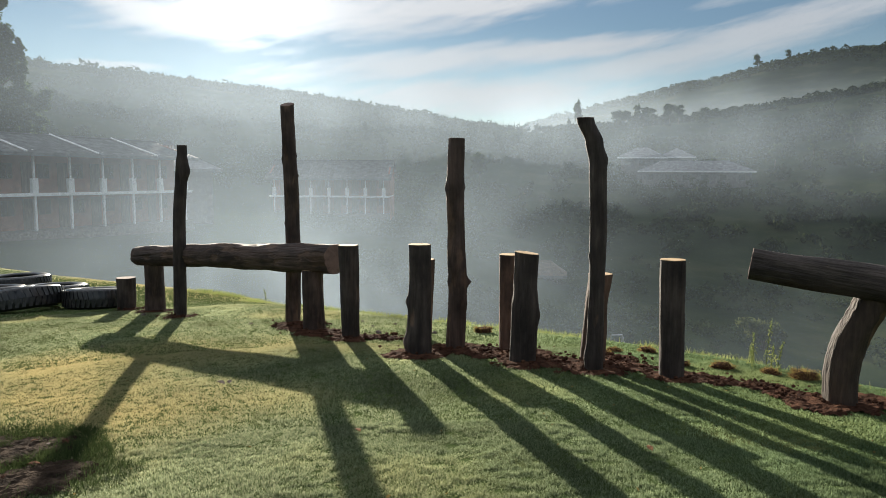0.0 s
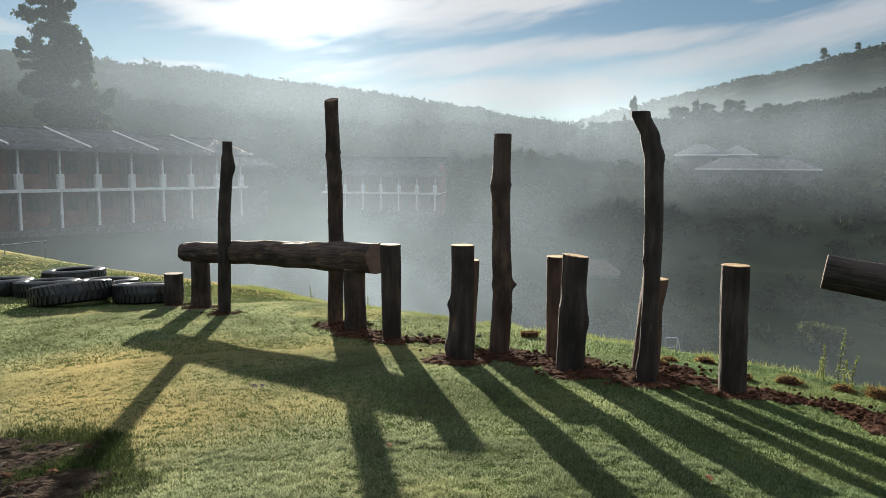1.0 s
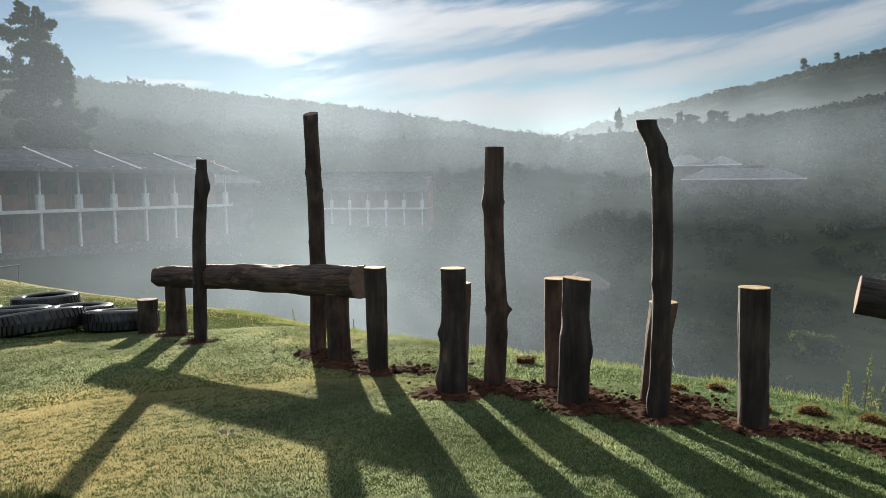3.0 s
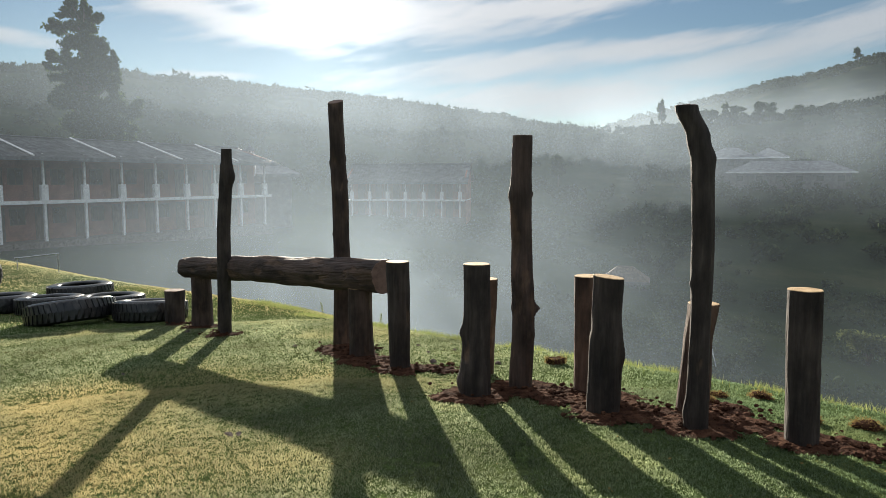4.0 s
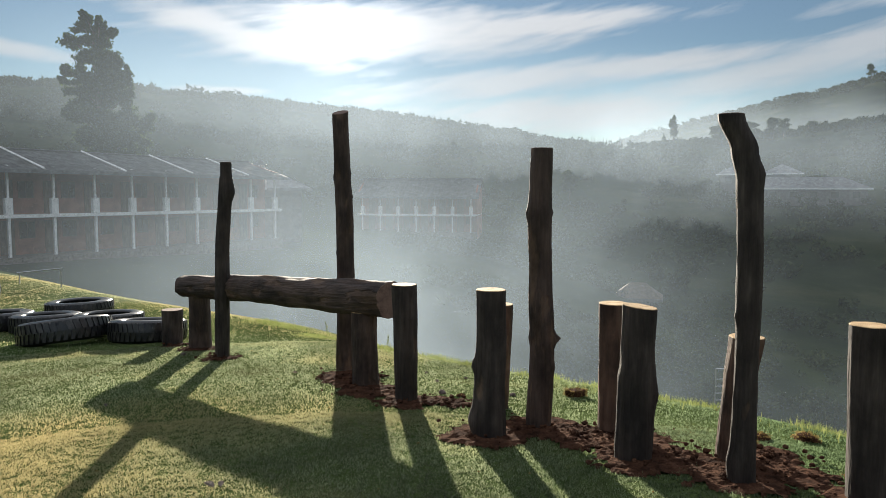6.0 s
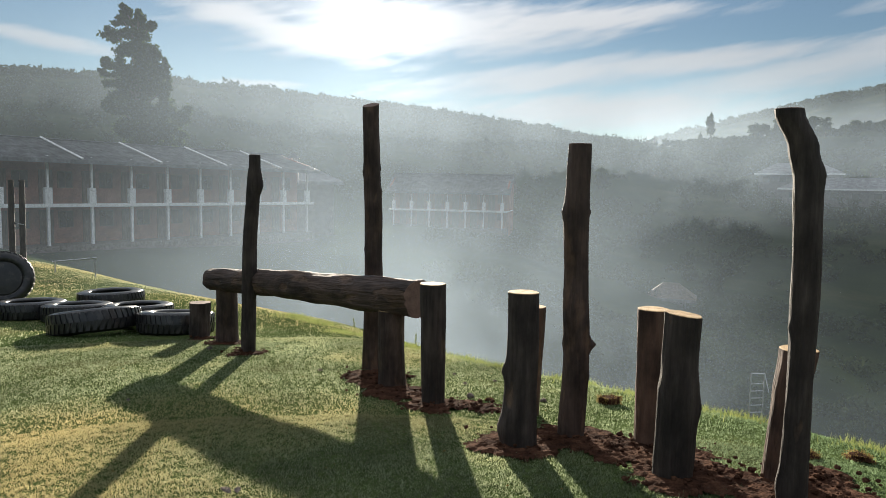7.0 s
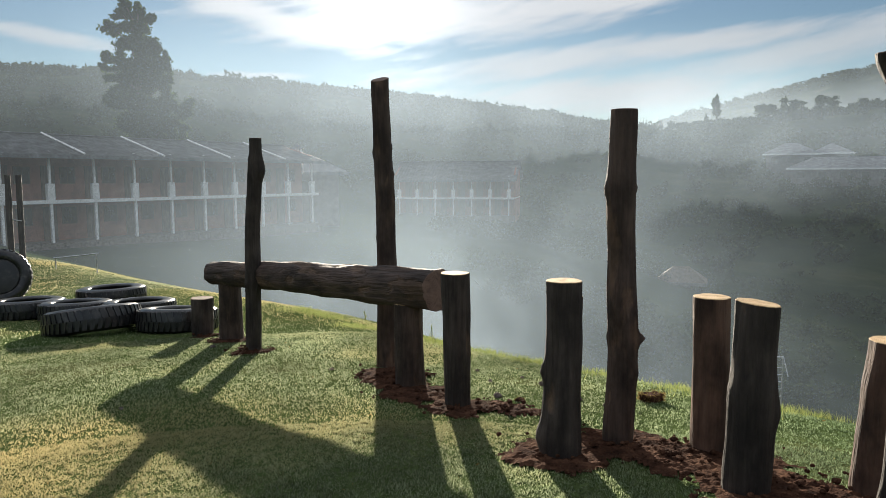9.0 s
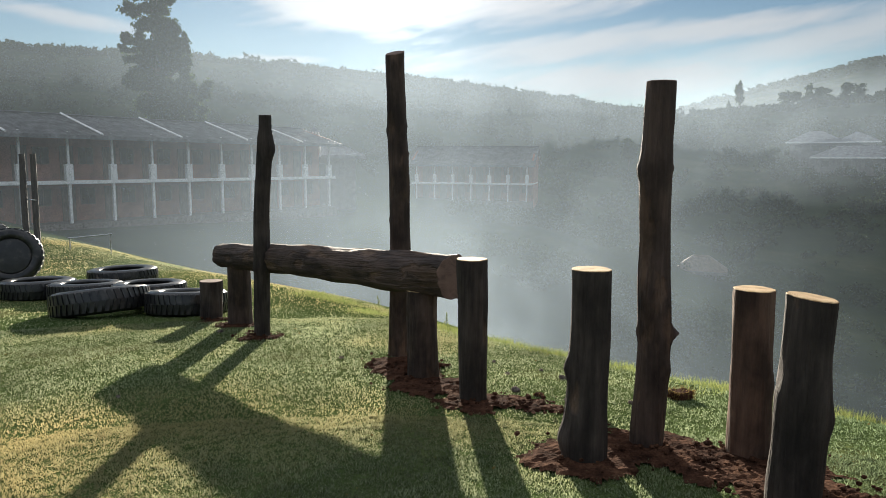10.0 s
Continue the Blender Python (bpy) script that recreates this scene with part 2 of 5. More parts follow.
def wood_mat(name, dark, mid, light, peel, peel_at=0.62):
    """Weathered log: long streaks, cracks and patches where the bark has come off. Local z runs along the log."""
    m, nt, b = material(name, 0.78, 0, 0.35)
    N, L = nt.nodes.new, nt.links.new
    tc, mp = N("ShaderNodeTexCoord"), N("ShaderNodeMapping")
    oi = N("ShaderNodeObjectInfo")
    sh = N("ShaderNodeVectorMath"); sh.operation = "SCALE"; sh.inputs[0].default_value = (7, 3, 11); L(oi.outputs["Random"], sh.inputs["Scale"])
    ad = N("ShaderNodeVectorMath"); ad.operation = "ADD"; L(tc.outputs["Object"], ad.inputs[0]); L(sh.outputs[0], ad.inputs[1])
    mp.inputs["Scale"].default_value = (1, 1, 0.09); L(ad.outputs[0], mp.inputs[0])
    n = N("ShaderNodeTexNoise"); n.inputs["Scale"].default_value, n.inputs["Detail"].default_value, n.inputs["Roughness"].default_value = 26, 8, 0.62
    L(mp.outputs[0], n.inputs[0])
    mr = N("ShaderNodeMapRange"); mr.inputs[1].default_value, mr.inputs[2].default_value = 0.18, 0.82; L(n.outputs[0], mr.inputs[0])
    r = ramp(nt, [(0.0, dark), (0.5, mid), (1.0, light)]); L(mr.outputs[0], r.inputs[0])
    mp2 = N("ShaderNodeMapping"); mp2.inputs["Scale"].default_value = (1, 1, 0.32); L(ad.outputs[0], mp2.inputs[0])
    p = N("ShaderNodeTexNoise"); p.inputs["Scale"].default_value, p.inputs["Detail"].default_value = 6.5, 6
    L(mp2.outputs[0], p.inputs[0])
    pr = N("ShaderNodeMapRange"); pr.inputs[1].default_value, pr.inputs[2].default_value = peel_at, peel_at + 0.07; L(p.outputs[0], pr.inputs[0])
    mx = N("ShaderNodeMix"); mx.data_type = "RGBA"; L(pr.outputs[0], mx.inputs[0]); L(r.outputs[0], mx.inputs[6]); mx.inputs[7].default_value = (*peel, 1)
    # broad blotches of damp and dry wood
    bl = N("ShaderNodeTexNoise"); bl.inputs["Scale"].default_value, bl.inputs["Detail"].default_value, bl.inputs["Roughness"].default_value = 5.0, 5, 0.6
    mp3 = N("ShaderNodeMapping"); mp3.inputs["Scale"].default_value = (1, 1, 0.55); L(ad.outputs[0], mp3.inputs[0]); L(mp3.outputs[0], bl.inputs[0])
    br = N("ShaderNodeMapRange"); br.inputs[1].default_value, br.inputs[2].default_value, br.inputs[3].default_value, br.inputs[4].default_value = 0.36, 0.62, 0.45, 1.35; L(bl.outputs[0], br.inputs[0])
    mb = N("ShaderNodeMix"); mb.data_type, mb.blend_type = "RGBA", "MULTIPLY"; mb.inputs[0].default_value = 1.0; L(mx.outputs[2], mb.inputs[6]); L(br.outputs[0], mb.inputs[7])
    L(mb.outputs[2], b.inputs["Base Color"])
    cr = N("ShaderNodeTexNoise"); cr.inputs["Scale"].default_value, cr.inputs["Detail"].default_value = 60, 5; L(mp.outputs[0], cr.inputs[0])
    s = N("ShaderNodeMath"); s.operation = "ADD"; L(n.outputs[0], s.inputs[0]); L(cr.outputs[0], s.inputs[1])
    s2 = N("ShaderNodeMath"); s2.operation = "SUBTRACT"; L(s.outputs[0], s2.inputs[0]); L(pr.outputs[0], s2.inputs[1])
    bp = N("ShaderNodeBump"); bp.inputs["Strength"].default_value, bp.inputs["Distance"].default_value = 0.9, 0.02
    L(s2.outputs[0], bp.inputs["Height"]); L(bp.outputs[0], b.inputs["Normal"])
    return m


def cut_mat(name, a, b_, c):
    """Sawn end: growth rings, saw marks and cracks."""
    m, nt, b = material(name, 0.8, 0, 0.2)
    N, L = nt.nodes.new, nt.links.new
    tc = N("ShaderNodeTexCoord")
    w = N("ShaderNodeTexWave"); w.wave_type, w.rings_direction = "RINGS", "Z"
    w.inputs["Scale"].default_value, w.inputs["Distortion"].default_value, w.inputs["Detail"].default_value, w.inputs["Detail Scale"].default_value = 34, 2.2, 4, 1.2
    L(tc.outputs["Object"], w.inputs[0])
    n = N("ShaderNodeTexNoise"); n.inputs["Scale"].default_value, n.inputs["Detail"].default_value = 17, 6; L(tc.outputs["Object"], n.inputs[0])
    s = N("ShaderNodeMath"); s.operation = "MULTIPLY_ADD"; s.inputs[1].default_value = 0.35; L(w.outputs[1], s.inputs[0]); L(n.outputs[0], s.inputs[2])
    r = ramp(nt, [(0.3, a), (0.55, b_), (0.85, c)]); L(s.outputs[0], r.inputs[0])
    L(r.outputs[0], b.inputs["Base Color"])
    bp = N("ShaderNodeBump"); bp.inputs["Strength"].default_value, bp.inputs["Distance"].default_value = 0.4, 0.004
    L(s.outputs[0], bp.inputs["Height"]); L(bp.outputs[0], b.inputs["Normal"])
    return m


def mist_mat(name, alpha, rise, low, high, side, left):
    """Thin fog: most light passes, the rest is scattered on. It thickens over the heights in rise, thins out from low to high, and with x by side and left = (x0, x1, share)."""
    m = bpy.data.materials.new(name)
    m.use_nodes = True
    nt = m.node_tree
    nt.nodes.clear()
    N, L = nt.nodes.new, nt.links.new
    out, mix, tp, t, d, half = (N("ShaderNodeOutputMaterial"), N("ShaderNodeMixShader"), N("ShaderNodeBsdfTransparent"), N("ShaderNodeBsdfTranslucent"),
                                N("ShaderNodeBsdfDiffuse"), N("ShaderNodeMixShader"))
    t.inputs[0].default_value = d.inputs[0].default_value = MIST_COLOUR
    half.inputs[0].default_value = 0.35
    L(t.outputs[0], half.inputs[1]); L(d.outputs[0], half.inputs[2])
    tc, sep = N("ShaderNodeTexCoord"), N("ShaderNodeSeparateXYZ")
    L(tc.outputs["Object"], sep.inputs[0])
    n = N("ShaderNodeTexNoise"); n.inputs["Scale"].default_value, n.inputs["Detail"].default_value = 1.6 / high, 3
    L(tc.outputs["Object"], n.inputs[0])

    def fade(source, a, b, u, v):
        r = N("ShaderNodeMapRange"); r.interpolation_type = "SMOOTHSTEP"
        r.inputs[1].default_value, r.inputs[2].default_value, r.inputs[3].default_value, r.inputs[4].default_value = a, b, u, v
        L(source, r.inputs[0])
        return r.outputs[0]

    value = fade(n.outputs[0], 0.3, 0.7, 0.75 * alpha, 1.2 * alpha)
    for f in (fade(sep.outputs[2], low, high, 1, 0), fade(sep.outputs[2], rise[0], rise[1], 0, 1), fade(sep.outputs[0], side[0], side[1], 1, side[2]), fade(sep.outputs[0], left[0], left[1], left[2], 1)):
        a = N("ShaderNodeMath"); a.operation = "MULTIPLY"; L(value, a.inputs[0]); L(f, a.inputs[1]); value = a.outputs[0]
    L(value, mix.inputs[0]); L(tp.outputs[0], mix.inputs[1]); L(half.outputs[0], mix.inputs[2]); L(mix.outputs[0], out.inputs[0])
    return m


def ground_mat():
    """Turf over red soil near by, rough pasture and scrub on the slopes beyond."""
    m, nt, b = material("turf", 1.0, 0, 0.0)
    N, L = nt.nodes.new, nt.links.new
    tc = N("ShaderNodeTexCoord")
    def nz(scale, detail, rough=0.6):
        n = N("ShaderNodeTexNoise"); n.inputs["Scale"].default_value, n.inputs["Detail"].default_value, n.inputs["Roughness"].default_value = scale, detail, rough
        L(tc.outputs["Object"], n.inputs[0]); return n
    a, c, f = nz(0.8, 6), nz(26, 5), nz(0.035, 9, 0.68)
    ra = ramp(nt, [(0.3, (0.045, 0.070, 0.024)), (0.55, (0.072, 0.100, 0.036)), (0.75, (0.130, 0.122, 0.055))]); L(a.outputs[0], ra.inputs[0])
    rc = N("ShaderNodeMapRange"); rc.inputs[1].default_value, rc.inputs[2].default_value, rc.inputs[3].default_value, rc.inputs[4].default_value = 0.3, 0.7, 0.55, 1.35; L(c.outputs[0], rc.inputs[0])
    mx = N("ShaderNodeMix"); mx.data_type, mx.blend_type = "RGBA", "MULTIPLY"; mx.inputs[0].default_value = 1; L(ra.outputs[0], mx.inputs[6]); L(rc.outputs[0], mx.inputs[7])
    rf = ramp(nt, [(0.36, (0.010, 0.018, 0.009)), (0.52, (0.020, 0.030, 0.013)), (0.68, (0.045, 0.050, 0.024))]); L(f.outputs[0], rf.inputs[0])
    ln = N("ShaderNodeVectorMath"); ln.operation = "LENGTH"; L(tc.outputs["Object"], ln.inputs[0])
    far = N("ShaderNodeMapRange"); far.inputs[1].default_value, far.inputs[2].default_value = 18, 35; L(ln.outputs["Value"], far.inputs[0])
    m2 = N("ShaderNodeMix"); m2.data_type = "RGBA"; L(far.outputs[0], m2.inputs[0]); L(mx.outputs[2], m2.inputs[6]); L(rf.outputs[0], m2.inputs[7])
    L(m2.outputs[2], b.inputs["Base Color"])
    bp = N("ShaderNodeBump"); bp.inputs["Strength"].default_value, bp.inputs["Distance"].default_value = 0.8, 0.03
    L(c.outputs[0], bp.inputs["Height"]); L(bp.outputs[0], b.inputs["Normal"])
    return m


TURF = ground_mat()
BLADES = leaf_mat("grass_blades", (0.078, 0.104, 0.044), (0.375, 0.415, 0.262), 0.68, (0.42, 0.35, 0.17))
WOOD_DARK = wood_mat("weathered_log", (0.018, 0.014, 0.012), (0.048, 0.037, 0.031), (0.095, 0.078, 0.064), (0.14, 0.092, 0.060), 0.67)
WOOD_BROWN = wood_mat("barked_brown_log", (0.042, 0.026, 0.019), (0.110, 0.065, 0.045), (0.17, 0.108, 0.076), (0.24, 0.15, 0.095), 0.64)
WOOD_PATCHY = wood_mat("half_barked_log", (0.022, 0.016, 0.013), (0.070, 0.047, 0.037), (0.105, 0.074, 0.058), (0.135, 0.086, 0.058), 0.55)
WOOD_BARK = wood_mat("flaking_bark_log", (0.016, 0.011, 0.008), (0.055, 0.038, 0.027), (0.105, 0.072, 0.048), (0.15, 0.095, 0.055), 0.58)
CUT = cut_mat("sawn_end", (0.28, 0.17, 0.08), (0.46, 0.30, 0.15), (0.62, 0.45, 0.26))
CUT_OLD = cut_mat("weathered_sawn_end", (0.07, 0.05, 0.042), (0.15, 0.10, 0.080), (0.23, 0.155, 0.12))
SOIL = noise_mat("red_soil", [(0.0, (0.026, 0.014, 0.010)), (0.5, (0.062, 0.031, 0.020)), (1.0, (0.115, 0.060, 0.037))], 9, fine=70, bump=0.9, dist=0.02, rough=1.0, spec=0.02)
RUBBER = noise_mat("worn_rubber", [(0.0, (0.010, 0.010, 0.011)), (0.6, (0.022, 0.022, 0.023)), (1.0, (0.075, 0.068, 0.06))], 7, fine=90, rough=0.30, spec=0.6, bump=0.25, dist=0.004)
WHITE = noise_mat("white_paint", [(0.0, (0.62, 0.62, 0.60)), (0.5, (0.80, 0.80, 0.79)), (1.0, (0.84, 0.84, 0.83))], 3, fine=25, bump=0.05, rough=0.6)
WALL = noise_mat("red_brown_render", [(0.0, (0.15, 0.058, 0.040)), (0.5, (0.24, 0.095, 0.064)), (1.0, (0.31, 0.14, 0.095))], 1.2, fine=14, bump=0.2)
ROOF = noise_mat("grey_roof_sheet", [(0.0, (0.07, 0.07, 0.075)), (0.5, (0.13, 0.13, 0.14)), (1.0, (0.21, 0.21, 0.22))], 1.5, stretch=(1, 1, 1), fine=8, rough=0.75, spec=0.2)
GLASS_DARK = noise_mat("dark_glazing", [(0.0, (0.012, 0.014, 0.016)), (1.0, (0.03, 0.035, 0.04))], 2, rough=0.1, spec=0.6, bump=0)
STEEL = noise_mat("galvanised_steel", [(0.0, (0.35, 0.35, 0.36)), (1.0, (0.62, 0.62, 0.63))], 14, metal=0.9, rough=0.35, bump=0.05)
BARK = noise_mat("tree_bark", [(0.0, (0.05, 0.035, 0.025)), (1.0, (0.16, 0.12, 0.09))], 6, stretch=(1, 1, 0.2), fine=30, bump=0.6, dist=0.04)
LEAF_TREE = leaf_mat("tree_leaves", (0.022, 0.040, 0.015), (0.060, 0.085, 0.030), 0.35)
LEAF_SCRUB = leaf_mat("scrub_leaves", (0.018, 0.030, 0.015), (0.042, 0.054, 0.026), 0.12)
LEAF_BUSH = leaf_mat("bush_leaves", (0.045, 0.062, 0.024), (0.105, 0.120, 0.048), 0.4)
LEAF_WEED = leaf_mat("weed_leaves", (0.13, 0.18, 0.055), (0.28, 0.30, 0.11), 0.55)
DRY_GRASS = leaf_mat("dry_grass", (0.18, 0.12, 0.045), (0.32, 0.23, 0.09), 0.4)
# bare soil with the shadow over its patch put into the colour
SOIL_SHADOWED = noise_mat("shadowed_soil", [(0.0, (0.020, 0.015, 0.011)), (0.5, (0.042, 0.030, 0.022)), (1.0, (0.085, 0.062, 0.044))], 9, fine=70, bump=0.9, dist=0.02, rough=1.0, spec=0.02)
# blades round that patch, the same shadow darkening their colour
LEAF_RANK = leaf_mat("shadowed_rank_grass", (0.030, 0.048, 0.018), (0.080, 0.105, 0.040), 0.35)
STONE = noise_mat("field_stone", [(0.0, (0.06, 0.05, 0.045)), (1.0, (0.20, 0.17, 0.15))], 8, fine=60, bump=0.7, rough=1.0, spec=0.04)
PLASTER = noise_mat("grey_plaster", [(0.0, (0.10, 0.092, 0.092)), (1.0, (0.19, 0.175, 0.17))], 2, fine=12, bump=0.1)
DEADLEAF = noise_mat("dead_leaf", [(0.0, (0.16, 0.06, 0.025)), (1.0, (0.35, 0.18, 0.08))], 30, bump=0.2)


# ---- building helpers ----
def mesh_ob(name, bm, mat, parent=None, smooth=True):
    me = bpy.data.meshes.new(name)
    bm.normal_update()
    bm.to_mesh(me)
    bm.free()
    for p in me.polygons:
        p.use_smooth = smooth
    me.materials.append(mat)
    ob = new(name, me)
    if parent:
        ob.parent = parent
    return ob


def part(name, bm, mat, parent, label="", smooth=False):
    ob = mesh_ob(name, bm, mat, parent, smooth)
    return tagged(ob, label)


def raw_ob(name, verts, faces, mat, parent=None, smooth=False):
    """A mesh from arrays: verts (n, 3), faces (m, k)."""
    verts, faces = np.asarray(verts, dtype=np.float32), np.asarray(faces, dtype=np.int32)
    me = bpy.data.meshes.new(name)
    k = faces.shape[1]
    me.vertices.add(len(verts)); me.vertices.foreach_set("co", verts.ravel())
    me.loops.add(faces.size); me.loops.foreach_set("vertex_index", faces.ravel())
    me.polygons.add(len(faces))
    me.polygons.foreach_set("loop_start", np.arange(0, faces.size, k, dtype=np.int32))
    me.polygons.foreach_set("use_smooth", np.full(len(faces), smooth))
    me.update(calc_edges=True)
    me.validate()
    me.materials.append(mat)
    ob = new(name, me)
    if parent:
        ob.parent = parent
    return ob


def empty(name, m, label, category, group="", kind=""):
    ob = new(name)
    ob.matrix_world = m
    return tagged(ob, label, category, group, kind)


def box(bm, x0, x1, y0, y1, z0, z1, bevel=0.0):
    vs = [bm.verts.new((x, y, z)) for z in (z0, z1) for y in (y0, y1) for x in (x0, x1)]
    fs = [bm.faces.new([vs[i] for i in q]) for q in ((0, 2, 3, 1), (4, 5, 7, 6), (0, 1, 5, 4), (2, 6, 7, 3), (0, 4, 6, 2), (1, 3, 7, 5))]
    if bevel:
        es = {e for f in fs for e in f.edges}
        bmesh.ops.bevel(bm, geom=list(es), offset=bevel, segments=1, affect="EDGES")


def boxed(*a, bevel=0.0):
    bm = bmesh.new()
    box(bm, *a, bevel=bevel)
    return bm


def tube(bm, a, b, r0, r1=None, segs=8):
    r1 = r0 if r1 is None else r1
    a, b = Vector(a), Vector(b)
    q = (b - a).to_track_quat("Z", "Y")
    rings = []
    for c, r in ((a, r0), (b, r1)):
        rings.append([bm.verts.new(c + q @ Vector((r * math.cos(t), r * math.sin(t), 0))) for t in (2 * math.pi * i / segs for i in range(segs))])
    for i in range(segs):
        j = (i + 1) % segs
        bm.faces.new((rings[0][i], rings[0][j], rings[1][j], rings[1][i]))
    bm.faces.new(rings[1]); bm.faces.new(rings[0][::-1])


def tubed(*a, **k):
    bm = bmesh.new()
    tube(bm, *a, **k)
    return bm


def smooth01(t):
    t = min(1.0, max(0.0, t))
    return t * t * (3 - 2 * t)


def table(x, rows):
    """Smooth interpolation in a short table."""
    if x <= rows[0][0]:
        return rows[0][1]
    for (a, u), (b, v) in zip(rows, rows[1:]):
        if x <= b:
            return u + (v - u) * smooth01((x - a) / (b - a)) if v != u else u
    return rows[-1][1]


def line(x, rows):
    return float(np.interp(x, [r[0] for r in rows], [r[1] for r in rows]))


# ---- the lie of the land ----
EDGE = [(-30, 29), (-12, 17.3), (-8, 15.0), (-4.3, 12.7), (-2.7, 11.3), (-1.3, 10.2), (-0.4, 9.4), (0.6, 8.75), (1.2, 8.3), (2.0, 7.7), (2.7, 7.0), (3.4, 5.9), (6, 3.2), (12, -2), (30, -14)]
VALLEY = [(-180, -2.0), (-45, -2.7), (-22, -3.0), (-12, -3.5), (-4, -4.6), (10, -10), (30, -13), (60, -9), (180, -2.0)]
NEAR_RIDGE = [(-180, 3), (-60, 6.8), (-45, 7.0), (-37, 7.2), (-30, 6.8), (-20, 6.4), (-15, 6.0), (-10, 5.5), (-4, 4.65), (0.6, 4.0), (6, 3.75), (14, 3.9), (22, 4.7), (32, 6.2), (60, 6), (180, 3)]
FAR_RIDGE = [(-180, 0), (2, 2.5), (7, 4.4), (11.7, 5.85), (17, 6.95), (20, 7.35), (23, 8.0), (26, 8.5), (29.5, 8.85), (34, 9.0), (60, 7), (180, 0)]
R_NEAR, R_FAR = 320.0, 640.0


def lawn(x, y):
    xc, yc = max(-5.0, min(3.0, x)), max(0.5, min(12.0, y))
    z = 0.1091 + 0.0484 * xc - 0.0407 * yc - 0.0067 * xc * xc - 0.0075 * xc * yc - 0.0035 * yc * yc
    z += 0.03 * min(0.0, x + 5.0) - 0.025 * min(0.0, x + 9.3) - 0.10 * max(0.0, x - 3.0)
    return z


def height(x, y):
    z = lawn(max(-16, min(6, x)), max(-6, min(24, y)))
    z += 0.010 * noise.noise((x * 1.7, y * 1.7, 0)) + 0.012 * noise.noise((x * 0.6, y * 0.6, 5))
    r = math.hypot(x, y)
    b = math.degrees(math.atan2(x, y))
    d = (y - line(x, EDGE)) * 0.72
    if d > -0.25:
        t = d + 0.25
        z -= 0.42 * t * t / (t + 1.0)
    zv = line(b, VALLEY) - 4.0 * smooth01((46 - r) / 26) + 0.35 * noise.noise((x * 0.05, y * 0.05, 2))
    if d > 2:
        z = max(z, zv) + 0.0
    if r > 45:
        zn = 1.4 + R_NEAR * math.tan(radians(line(b, NEAR_RIDGE)))
        zf = 1.4 + R_FAR * math.tan(radians(line(b, FAR_RIDGE)))
        if r <= R_NEAR:
            s = max(0.0, (r - 80) / (R_NEAR - 80))
            h = zv + (zn - zv) * (0.35 * s + 0.65 * s * s * (3 - 2 * s))
        elif zf > zn and r <= R_FAR:
            s = (r - R_NEAR) / (R_FAR - R_NEAR)
            h = zn + (zf - zn) * smooth01(s) - 10 * math.sin(math.pi * s)
        elif zf > zn:
            h = zf - 0.10 * (r - R_FAR)
        else:
            h = zn - 0.12 * (r - R_NEAR)
        k = min(1.0, r / 250)
        bump = 5.0 * noise.noise((x * 0.012, y * 0.012, 1)) + 2.0 * noise.noise((x * 0.04, y * 0.04, 3)) + 0.9 * noise.noise((x * 0.13, y * 0.13, 4))
        near_crest = min(1.0, abs(r - R_NEAR) / 90 + 0.25)
        h += k * bump * near_crest * smooth01((r - 80) / 60)
        z = z + (h - z) * smooth01((r - 45) / 30)
    return z


def build_ground():
    nr, na = 230, 300
    radii = [0.0] + [0.002] + [0.2 * (1700 / 0.2) ** (i / (nr - 2)) for i in range(nr - 1)]
    # finer steps of angle ahead, coarser behind
    ang = [-180 + 360 * i / na for i in range(na)]
    ang = [a - 30 * math.sin(radians(a)) for a in ang]
    verts, faces = [], []
    cx, cy = 0.0, 3.0
    for r in radii[1:]:
        for a in ang:
            x, y = cx + r * math.sin(radians(a)), cy + r * math.cos(radians(a))
            verts.append((x, y, height(x, y)))
    for i in range(nr - 1):
        for j in range(na):
            k = (j + 1) % na
            faces.append((i * na + j, i * na + k, (i + 1) * na + k, (i + 1) * na + j)[::-1])
    ob = raw_ob("ground", verts, faces, TURF, smooth=True)
    return tagged(ob, "mown lawn falling to a scrubby green valley with hills", "ground", kind="structure")


build_ground()


def contour(bearing, z, r0, r1):
    """How far out the rising slope reaches the height z along a bearing."""
    r = r0
    while r < r1 and height(r * math.sin(bearing), r * math.cos(bearing)) < z:
        r += 4
    return r


def build_mist(dist, foot, top, alpha, rise, high, side, left, sweep=(-70, 70)):
    """One curved sheet of fog hanging across the valley. dist: its distance, or None where its foot follows a contour of the slopes."""
    na, nz = 72, 6
    angles = [radians(sweep[0] + (sweep[1] - sweep[0]) * i / na) for i in range(na + 1)]
    if dist:
        reach = [dist] * (na + 1)
    else:
        raw = [contour(a, foot, 84, 305) for a in angles]
        reach = [float(np.mean(raw[max(0, i - 2):i + 3])) for i in range(na + 1)]
    verts, faces = [], []
    for a, d in zip(angles, reach):
        for j in range(nz + 1):
            verts.append((d * math.sin(a), d * math.cos(a), foot - 3 + (top - foot + 3) * j / nz))
    for i in range(na):
        for j in range(nz):
            p = i * (nz + 1) + j
            faces.append((p, p + nz + 1, p + nz + 2, p + 1))
    ob = raw_ob("mist", verts, faces, mist_mat("mist", alpha, (foot, foot + rise), foot + rise, high, side, left), smooth=True)
    tagged(ob, "pale morning mist lying in the valley", "mist", kind="stuff")


